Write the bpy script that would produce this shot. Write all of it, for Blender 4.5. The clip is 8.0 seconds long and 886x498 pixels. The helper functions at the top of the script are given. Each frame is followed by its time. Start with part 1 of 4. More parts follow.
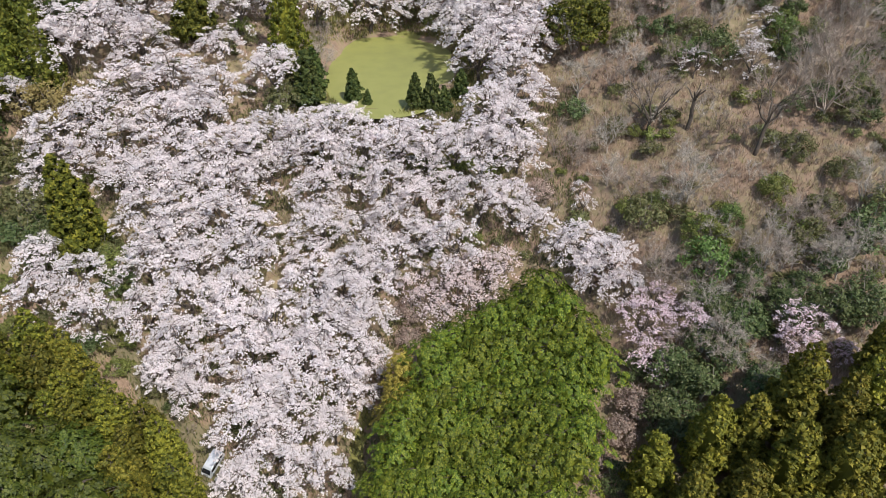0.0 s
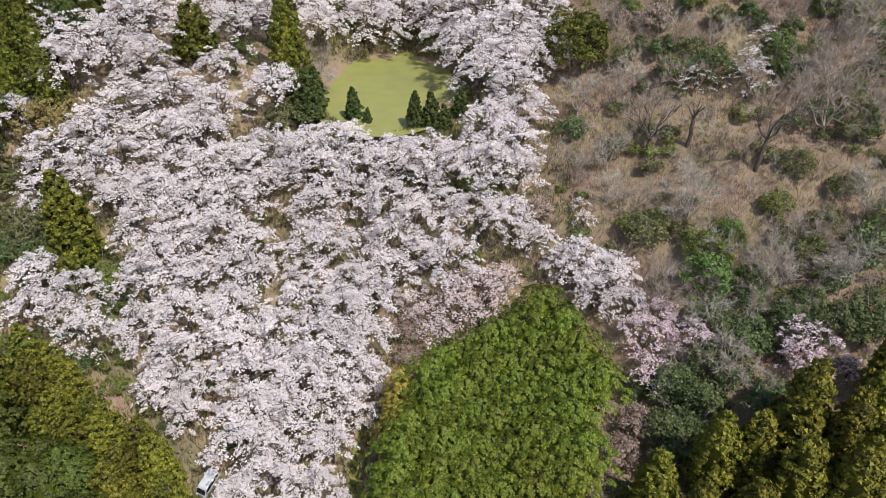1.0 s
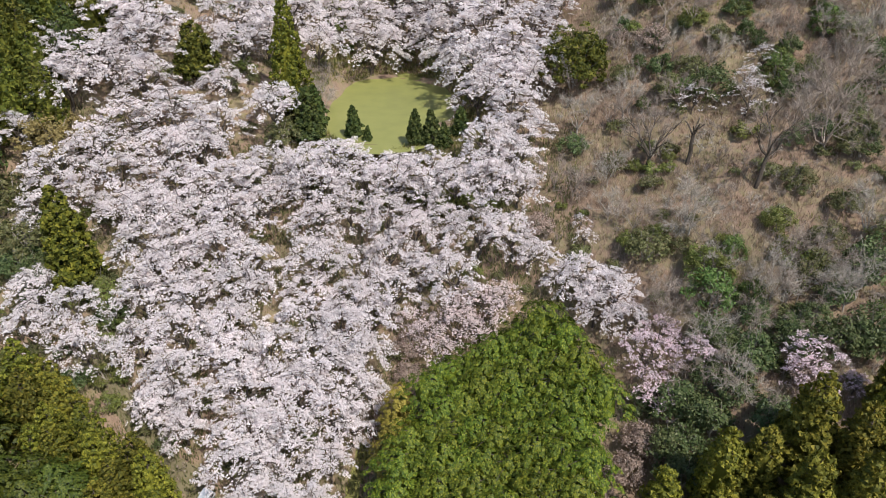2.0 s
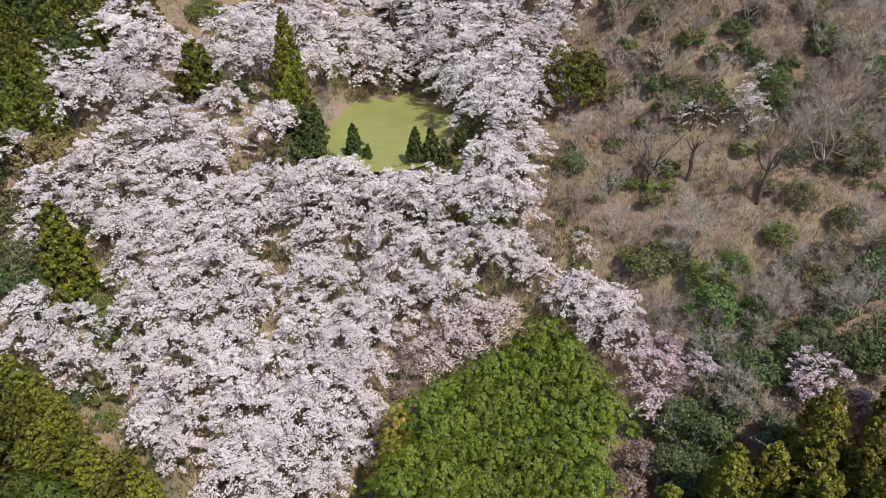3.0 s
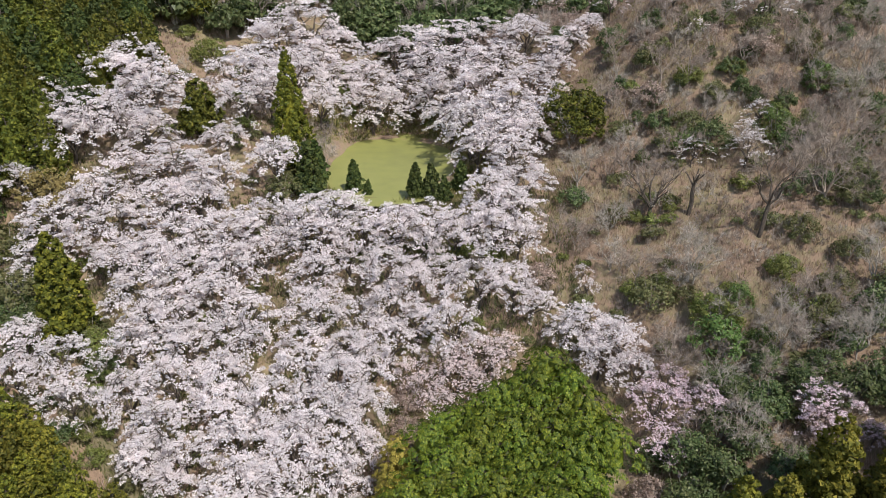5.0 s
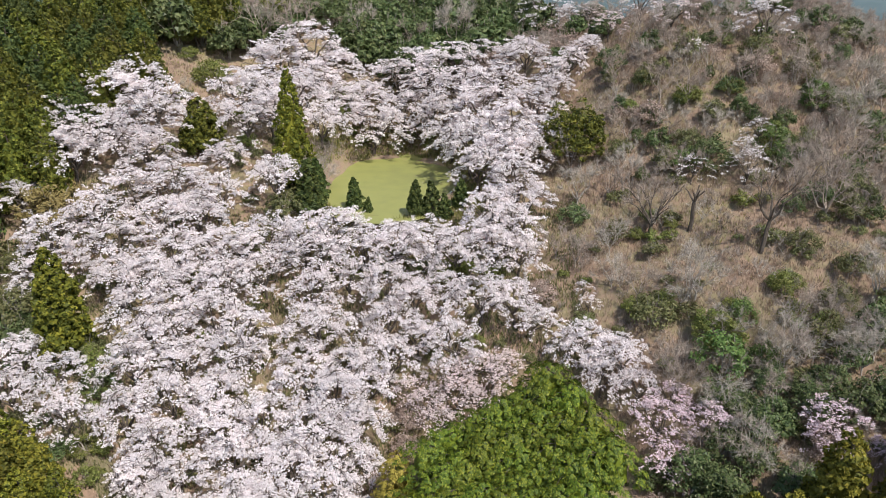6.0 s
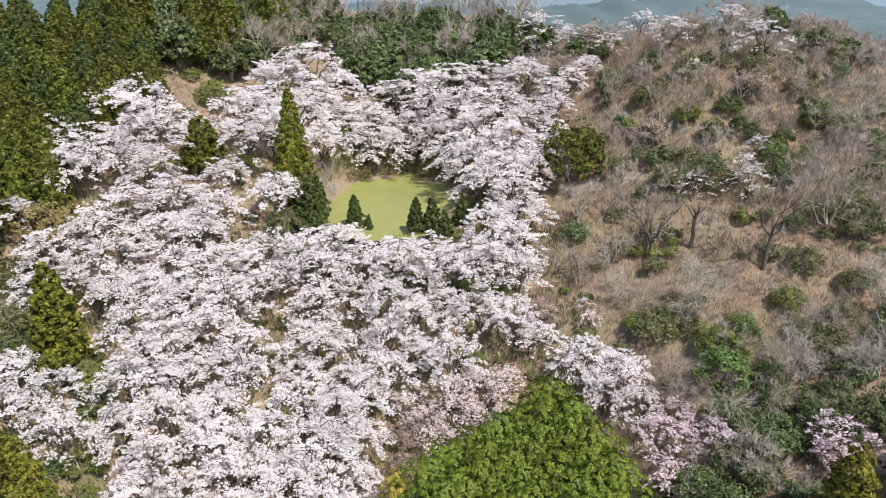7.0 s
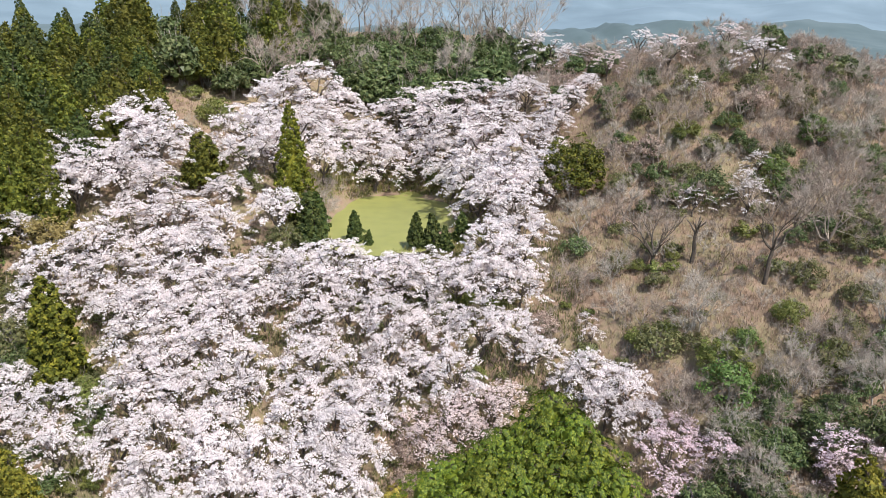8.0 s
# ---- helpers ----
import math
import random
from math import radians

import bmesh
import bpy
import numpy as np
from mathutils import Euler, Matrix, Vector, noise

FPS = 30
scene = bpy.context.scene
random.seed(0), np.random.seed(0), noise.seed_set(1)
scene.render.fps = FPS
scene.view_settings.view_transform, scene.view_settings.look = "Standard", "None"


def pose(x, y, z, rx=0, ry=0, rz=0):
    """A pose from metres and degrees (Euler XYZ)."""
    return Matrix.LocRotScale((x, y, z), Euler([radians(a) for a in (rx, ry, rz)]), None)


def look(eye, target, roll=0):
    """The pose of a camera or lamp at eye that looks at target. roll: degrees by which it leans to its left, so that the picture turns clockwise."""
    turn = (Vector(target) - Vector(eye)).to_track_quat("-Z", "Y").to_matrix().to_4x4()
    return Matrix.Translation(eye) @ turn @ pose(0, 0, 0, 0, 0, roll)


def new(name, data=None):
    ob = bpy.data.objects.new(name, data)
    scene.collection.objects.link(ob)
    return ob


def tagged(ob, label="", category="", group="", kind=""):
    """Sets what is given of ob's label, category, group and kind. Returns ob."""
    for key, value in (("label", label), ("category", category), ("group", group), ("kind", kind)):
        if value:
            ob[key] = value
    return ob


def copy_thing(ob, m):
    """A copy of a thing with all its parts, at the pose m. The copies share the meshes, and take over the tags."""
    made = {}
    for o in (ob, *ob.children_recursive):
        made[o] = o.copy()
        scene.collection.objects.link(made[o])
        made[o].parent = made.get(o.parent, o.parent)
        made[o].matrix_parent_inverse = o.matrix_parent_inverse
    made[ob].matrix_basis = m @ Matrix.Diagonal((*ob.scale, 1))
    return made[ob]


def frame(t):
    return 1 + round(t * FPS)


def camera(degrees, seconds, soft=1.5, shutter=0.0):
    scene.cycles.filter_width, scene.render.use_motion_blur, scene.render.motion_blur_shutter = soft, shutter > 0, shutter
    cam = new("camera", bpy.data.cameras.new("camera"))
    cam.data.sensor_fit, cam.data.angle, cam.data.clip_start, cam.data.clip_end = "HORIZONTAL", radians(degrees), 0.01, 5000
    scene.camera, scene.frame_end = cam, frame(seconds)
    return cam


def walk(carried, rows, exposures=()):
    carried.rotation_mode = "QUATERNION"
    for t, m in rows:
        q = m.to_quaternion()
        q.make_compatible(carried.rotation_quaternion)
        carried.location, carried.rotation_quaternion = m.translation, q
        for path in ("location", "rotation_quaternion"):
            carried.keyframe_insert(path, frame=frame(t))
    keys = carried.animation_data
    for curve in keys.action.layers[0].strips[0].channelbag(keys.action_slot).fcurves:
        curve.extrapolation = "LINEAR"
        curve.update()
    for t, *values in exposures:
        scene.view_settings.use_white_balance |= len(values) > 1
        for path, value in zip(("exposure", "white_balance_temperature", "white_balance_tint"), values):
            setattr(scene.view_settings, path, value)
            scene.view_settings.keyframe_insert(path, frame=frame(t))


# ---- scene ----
cam = camera(66.13, 8.0, soft=0.8)
# seconds, x, y, z, pitch, roll, yaw
ROWS = [
    (0.0, 0.0, -0.0, 47.776, -35.483, 0.01, 0.0),
    (1.0, 0.083, -0.244, 46.255, -33.29, 0.019, 0.026),
    (2.0, 0.161, -0.477, 44.74, -31.096, 0.028, 0.056),
    (3.0, 0.234, -0.699, 43.231, -28.902, 0.038, 0.091),
    (4.0, 0.302, -0.91, 41.727, -26.708, 0.047, 0.131),
    (5.0, 0.364, -1.11, 40.231, -24.514, 0.056, 0.176),
    (6.0, 0.421, -1.298, 38.74, -22.319, 0.065, 0.225),
    (7.0, 0.473, -1.475, 37.255, -20.124, 0.074, 0.279),
    (7.5, 0.496, -1.558, 36.516, -19.026, 0.079, 0.308),
    (8.0, 0.513, -1.619, 35.968, -18.214, 0.083, 0.33),
]
walk(cam, [(t, pose(x, y, z, 90 + pitch, roll, yaw)) for t, x, y, z, pitch, roll, yaw in ROWS], [(0.0, 0.36), (3.0, 0.28), (4.5, 0.26), (6.0, 0.48), (8.0, 0.72)])

# ---- light ----
SUN_AZ, SUN_EL = 138.0, 56.0  # degrees clockwise from ahead (+y), above the horizon
sky = bpy.data.worlds.new("sky")
scene.world = sky
sky.use_nodes = True
nt = sky.node_tree
nt.nodes.clear()
tex = nt.nodes.new("ShaderNodeTexSky")
tex.sky_type, tex.sun_disc = "NISHITA", False
tex.sun_elevation, tex.sun_rotation = radians(SUN_EL), radians(SUN_AZ)
tex.air_density, tex.dust_density = 1.2, 1.0
back = nt.nodes.new("ShaderNodeBackground")
back.inputs["Strength"].default_value = 0.12
wout = nt.nodes.new("ShaderNodeOutputWorld")
nt.links.new(tex.outputs[0], back.inputs[0])
nt.links.new(back.outputs[0], wout.inputs[0])
lamp = bpy.data.lights.new("sun", "SUN")
lamp.energy, lamp.angle, lamp.color = 3.95, radians(0.6), (1.0, 0.965, 0.905)
sun = new("sun", lamp)
az, el = radians(SUN_AZ), radians(SUN_EL)
sun.matrix_basis = look((math.sin(az) * math.cos(el) * 300, math.cos(az) * math.cos(el) * 300, math.sin(el) * 300), (0, 0, 0))


# ---- materials ----
def leafy(name, colours, through_light=0.3, rough=0.65, tint=0.25):
    """Foliage: each leaf spray has its own shade, each plant its own tint; light comes through."""
    m = bpy.data.materials.new(name)
    m.use_nodes = True
    n, l = m.node_tree.nodes, m.node_tree.links
    n.clear()
    geo, info = n.new("ShaderNodeNewGeometry"), n.new("ShaderNodeObjectInfo")
    ramp = n.new("ShaderNodeValToRGB")
    ramp.color_ramp.interpolation = "LINEAR"
    while len(ramp.color_ramp.elements) < len(colours):
        ramp.color_ramp.elements.new(0.5)
    for k, c in enumerate(colours):
        ramp.color_ramp.elements[k].position = k / (len(colours) - 1)
        ramp.color_ramp.elements[k].color = (*c, 1)
    hsv = n.new("ShaderNodeHueSaturation")
    coord, big = n.new("ShaderNodeNewGeometry"), n.new("ShaderNodeTexNoise")
    big.inputs["Scale"].default_value = 0.35
    l.new(coord.outputs["Position"], big.inputs["Vector"])
    add = n.new("ShaderNodeMath")
    add.operation = "MULTIPLY_ADD"
    l.new(info.outputs["Random"], add.inputs[0])
    add.inputs[1].default_value = tint
    add.inputs[2].default_value = 0.75 - tint / 2
    add2 = n.new("ShaderNodeMath")
    add2.operation = "MULTIPLY_ADD"
    l.new(big.outputs["Fac"], add2.inputs[0])
    add2.inputs[1].default_value = 0.5
    l.new(add.outputs[0], add2.inputs[2])
    hue = n.new("ShaderNodeMath")
    hue.operation = "MULTIPLY_ADD"
    l.new(info.outputs["Random"], hue.inputs[0])
    hue.inputs[1].default_value = 0.03 if tint > 0.15 else 0.0
    hue.inputs[2].default_value = 0.485 if tint > 0.15 else 0.5
    l.new(geo.outputs["Random Per Island"], ramp.inputs[0])
    l.new(ramp.outputs[0], hsv.inputs["Color"])
    l.new(add2.outputs[0], hsv.inputs["Value"])
    l.new(hue.outputs[0], hsv.inputs["Hue"])
    pr, tr, mix, out = n.new("ShaderNodeBsdfPrincipled"), n.new("ShaderNodeBsdfTranslucent"), n.new("ShaderNodeMixShader"), n.new("ShaderNodeOutputMaterial")
    pr.inputs["Roughness"].default_value = rough
    pr.inputs["Specular IOR Level"].default_value = 0.3
    mix.inputs[0].default_value = through_light
    l.new(hsv.outputs[0], pr.inputs["Base Color"])
    l.new(hsv.outputs[0], tr.inputs["Color"])
    l.new(pr.outputs[0], mix.inputs[1])
    l.new(tr.outputs[0], mix.inputs[2])
    l.new(mix.outputs[0], out.inputs[0])
    return m


def solid(name, colours, scale=3.0, rough=0.8, bump=0.3, metal=0.0, coat=0.0, glow=None):
    """A surface whose colour wanders between shades at two scales, with fine relief."""
    m = bpy.data.materials.new(name)
    m.use_nodes = True
    n, l = m.node_tree.nodes, m.node_tree.links
    pr = n["Principled BSDF"]
    geo, no1, no2, mixf, ramp = n.new("ShaderNodeNewGeometry"), n.new("ShaderNodeTexNoise"), n.new("ShaderNodeTexNoise"), n.new("ShaderNodeMath"), n.new("ShaderNodeValToRGB")
    no1.inputs["Scale"].default_value, no2.inputs["Scale"].default_value = scale, scale * 0.12
    no1.inputs["Detail"].default_value = 6
    mixf.operation = "MULTIPLY_ADD"
    mixf.inputs[1].default_value = 0.5
    half = n.new("ShaderNodeMath")
    half.operation = "MULTIPLY"
    half.inputs[1].default_value = 0.5
    l.new(geo.outputs["Position"], no1.inputs["Vector"])
    l.new(geo.outputs["Position"], no2.inputs["Vector"])
    l.new(no2.outputs["Fac"], half.inputs[0])
    l.new(no1.outputs["Fac"], mixf.inputs[0])
    l.new(half.outputs[0], mixf.inputs[2])
    while len(ramp.color_ramp.elements) < len(colours):
        ramp.color_ramp.elements.new(0.5)
    for k, c in enumerate(colours):
        ramp.color_ramp.elements[k].position = 0.3 + 0.4 * k / max(1, len(colours) - 1)
        ramp.color_ramp.elements[k].color = (*c, 1)
    l.new(mixf.outputs[0], ramp.inputs[0])
    l.new(ramp.outputs[0], pr.inputs["Base Color"])
    pr.inputs["Roughness"].default_value, pr.inputs["Metallic"].default_value = rough, metal
    pr.inputs["Coat Weight"].default_value = coat
    if bump:
        b = n.new("ShaderNodeBump")
        b.inputs["Strength"].default_value, b.inputs["Distance"].default_value = bump, 0.2
        l.new(no1.outputs["Fac"], b.inputs["Height"])
        l.new(b.outputs[0], pr.inputs["Normal"])
    # glow: the surface emits its own colour, used for the painted distance haze
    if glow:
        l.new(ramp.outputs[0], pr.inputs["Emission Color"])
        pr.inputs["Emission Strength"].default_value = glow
    return m


BLOSSOM = leafy("blossom_white", [(0.752, 0.677, 0.675), (0.865, 0.803, 0.803), (0.92, 0.876, 0.876)], 0.48, 0.8, 0.1)
BLOSSOM_PINK = leafy("blossom_pink", [(0.68, 0.5, 0.55), (0.82, 0.67, 0.715), (0.88, 0.78, 0.81)], 0.4, 0.8, 0.1)
BLOSSOM_DULL = leafy("blossom_fading", [(0.66, 0.54, 0.525), (0.82, 0.71, 0.7), (0.89, 0.8, 0.79)], 0.45, 0.8, 0.1)
CEDAR = leafy("cedar_needles", [(0.042, 0.056, 0.009), (0.098, 0.11, 0.014), (0.192, 0.182, 0.024)], 0.2, 0.7, 0.35)
OLIVE_CEDAR = leafy("olive_needles", [(0.05, 0.06, 0.008), (0.118, 0.122, 0.013), (0.225, 0.2, 0.024)], 0.2, 0.7, 0.35)
DEEP_CYPRESS = leafy("deep_cypress_sprays", [(0.024, 0.037, 0.005), (0.056, 0.076, 0.009), (0.115, 0.126, 0.015)], 0.15, 0.6, 0.25)
YELLOW_CEDAR = leafy("yellowish_needles", [(0.072, 0.08, 0.011), (0.168, 0.162, 0.019), (0.3, 0.258, 0.034)], 0.22, 0.7, 0.3)
DARK_CONIFER = leafy("dark_needles", [(0.03, 0.05, 0.014), (0.065, 0.09, 0.022), (0.12, 0.135, 0.03)], 0.2, 0.7, 0.3)
HINOKI = leafy("cypress_sprays", [(0.034, 0.058, 0.005), (0.094, 0.128, 0.01), (0.212, 0.222, 0.02)], 0.1, 0.6, 0.2)
YELLOW_CYPRESS = leafy("yellowish_cypress_sprays", [(0.17, 0.13, 0.02), (0.32, 0.26, 0.042), (0.45, 0.36, 0.075)], 0.25, 0.6, 0.08)
EVERGREEN = leafy("evergreen_leaves", [(0.085, 0.095, 0.036), (0.165, 0.17, 0.065), (0.27, 0.255, 0.115)], 0.35, 0.5, 0.35)
LAUREL = leafy("dark_broad_leaves", [(0.05, 0.075, 0.026), (0.1, 0.135, 0.046), (0.185, 0.205, 0.085)], 0.25, 0.5, 0.3)
BRIGHT_LEAF = leafy("fresh_leaves", [(0.1, 0.125, 0.03), (0.18, 0.205, 0.05), (0.28, 0.28, 0.085)], 0.3, 0.5, 0.3)
HILL_LEAF = leafy("hill_evergreen_leaves", [(0.06, 0.1, 0.026), (0.115, 0.175, 0.042), (0.2, 0.25, 0.08)], 0.3, 0.5, 0.3)
OCHRE_LEAF = leafy("budding_leaves", [(0.2, 0.15, 0.06), (0.3, 0.23, 0.09), (0.4, 0.32, 0.14)], 0.35, 0.8, 0.2)
DRY = leafy("dry_brush", [(0.195, 0.135, 0.096), (0.37, 0.27, 0.202), (0.56, 0.44, 0.345)], 0.3, 0.9, 0.1)
GRASS = leafy("spring_grass", [(0.14, 0.14, 0.04), (0.24, 0.23, 0.07), (0.36, 0.32, 0.12)], 0.3, 0.9, 0.1)
TWIG = solid("grey_twigs", [(0.23, 0.18, 0.145), (0.4, 0.325, 0.27)], 2.0, 0.9, 0.0)
PALE_TWIG = solid("pale_twigs", [(0.31, 0.27, 0.225), (0.47, 0.41, 0.35)], 2.0, 0.9, 0.0)
BARK = solid("bark", [(0.055, 0.042, 0.033), (0.14, 0.11, 0.085)], 4.0, 0.95, 0.6)
EARTH = solid("hillside_earth", [(0.118, 0.078, 0.052), (0.258, 0.174, 0.121), (0.2, 0.165, 0.088), (0.365, 0.262, 0.19)], 0.8, 0.95, 0.8)
TRACK = solid("track_earth", [(0.12, 0.1, 0.055), (0.21, 0.175, 0.1)], 1.2, 0.95, 0.5)
POND_WEED = solid("weed_covered_water", [(0.19, 0.195, 0.062), (0.235, 0.238, 0.07), (0.265, 0.258, 0.082)], 0.35, 0.5, 0.05)
# aerial haze painted into the base colour and faint glow of far land
PAINTED_HAZE = solid("haze_painted_distance", [(0.085, 0.122, 0.15), (0.115, 0.158, 0.19), (0.165, 0.212, 0.25)], 0.011, 1.0, 0.0, glow=0.3)
PAINTED_HAZE_NEAR = solid("haze_painted_woodland", [(0.045, 0.068, 0.07), (0.066, 0.094, 0.1), (0.095, 0.124, 0.13)], 0.02, 1.0, 0.0, glow=0.2)
# blue of the distance haze mixed into the house colours
HOUSE_WALL = solid("haze_tinted_wall", [(0.24, 0.28, 0.32), (0.34, 0.37, 0.4)], 0.1, 0.9, 0.0)
HOUSE_ROOF = solid("haze_tinted_roof", [(0.2, 0.25, 0.3), (0.3, 0.34, 0.38)], 0.1, 0.9, 0.0)
CAR_PAINT = solid("silver_paint", [(0.6, 0.62, 0.66), (0.66, 0.68, 0.72)], 3.0, 0.3, 0.0, 0.3, 0.6)
CAR_GLASS = solid("dark_car_glass", [(0.012, 0.014, 0.017), (0.02, 0.022, 0.026)], 3.0, 0.08, 0.0)
RUBBER = solid("tyre_rubber", [(0.02, 0.02, 0.02), (0.035, 0.034, 0.033)], 12.0, 0.9, 0.2)
RIM_METAL = solid("wheel_metal", [(0.45, 0.45, 0.46), (0.55, 0.55, 0.56)], 9.0, 0.4, 0.0, 0.8)
LAMP_GLASS = solid("lamp_glass", [(0.7, 0.71, 0.72), (0.8, 0.8, 0.8)], 5.0, 0.1, 0.0)
REDDISH = leafy("reddish_buds", [(0.22, 0.155, 0.125), (0.37, 0.275, 0.225), (0.5, 0.4, 0.34)], 0.3, 0.9, 0.15)


# ---- builders ----
def raw_mesh(name, verts, faces, mats, smooth=False, index=None):
    me = bpy.data.meshes.new(name)
    me.from_pydata([tuple(v) for v in verts], [], [tuple(f) for f in faces])
    for m in mats:
        me.materials.append(m)
    if smooth:
        me.polygons.foreach_set("use_smooth", [True] * len(me.polygons))
    if index is not None:
        me.polygons.foreach_set("material_index", np.asarray(index, np.int32))
    me.update()
    return me


def part(name, geom, mat, parent, label=""):
    ob = new(name, raw_mesh(name, geom[0], geom[1], [mat]))
    ob.parent = parent
    return tagged(ob, label)


def join(pieces):
    verts, faces, k = [], [], 0
    for v, f in pieces:
        verts.append(np.asarray(v, float).reshape(-1, 3))
        faces.extend([tuple(i + k for i in q) for q in f])
        k += len(verts[-1])
    return np.concatenate(verts), faces


def unit(v):
    return v / np.maximum(np.linalg.norm(v, axis=-1, keepdims=True), 1e-9)


def sprays(rng, p, normal, size, narrow=0.6, droop=0.25, along=None, loose=0.6):
    """One small bent leaf spray at each point, facing about along normal."""
    n = len(p)
    normal = unit(normal + rng.normal(0, loose, (n, 3)))
    side = rng.normal(0, 1, (n, 3)) if along is None else along + rng.normal(0, 0.35, (n, 3))
    u = unit(side - normal * np.sum(side * normal, 1, keepdims=True))
    v = np.cross(normal, u)
    s = (size * rng.uniform(0.6, 1.4, n))[:, None]
    s = s * 1.2
    verts = np.stack([p - u * s * 0.7 - v * s * narrow, p - u * s * 0.7 + v * s * narrow, p + u * s * 1.1 - normal * s * droop * 2], 1).reshape(-1, 3)
    k = np.arange(n) * 3
    return verts, np.stack([k, k + 1, k + 2], 1).tolist()


def tube(path, radii, sides=5):
    path = np.asarray(path, float)
    d = unit(np.gradient(path, axis=0))
    a = unit(np.cross(d, [0.31, 0.17, 0.93]) + 1e-6)
    b = np.cross(d, a)
    ang = np.arange(sides) * 2 * np.pi / sides
    ring = a[:, None, :] * np.cos(ang)[None, :, None] + b[:, None, :] * np.sin(ang)[None, :, None]
    v = (path[:, None, :] + ring * np.asarray(radii)[:, None, None]).reshape(-1, 3)
    f = []
    for i in range(len(path) - 1):
        for j in range(sides):
            k = (j + 1) % sides
            f.append((i * sides + j, i * sides + k, (i + 1) * sides + k, (i + 1) * sides + j))
    f.append(tuple(range((len(path) - 1) * sides, len(path) * sides)))
    return v, f


def bend(rng, a, b, n, sag, crook=0.05):
    """A crooked way from a to b."""
    a, b = np.asarray(a, float), np.asarray(b, float)
    s = np.linspace(0, 1, n)[:, None]
    off = rng.normal(0, 1, (n, 3)) * np.linalg.norm(b - a) * crook * np.sin(np.pi * s)
    p = a + (b - a) * s + off
    p[:, 2] += sag * np.sin(np.pi * s[:, 0]) * np.linalg.norm(b - a)
    return p


def fork(rng, start, heading, length, radius, depth, out, tips, spread=0.6, rise=0.15, sides=5, kids=3):
    """Limbs that fork: adds tubes to out, and the ends to tips."""
    heading = unit(np.asarray(heading, float))
    end = np.asarray(start) + heading * length
    way = bend(rng, start, end, 4 if sides > 4 else 3, rng.uniform(-0.03, 0.1))
    out.append(tube(way, np.linspace(radius, radius * 0.5, len(way)), sides))
    if depth == 0:
        tips.append((way[-1], heading))
        return
    for k in range(kids if depth > 1 else kids + 1):
        s = rng.uniform(0.5, 1.0) if k else 1.0
        at = way[min(len(way) - 1, int(s * (len(way) - 1) + 0.5))]
        nd = unit(heading + rng.normal(0, spread, 3) + np.array([0, 0, rise]))
        fork(rng, at, nd, length * rng.uniform(0.5, 0.8), radius * 0.5, depth - 1, out, tips, spread, rise, max(3, sides - 1), kids)


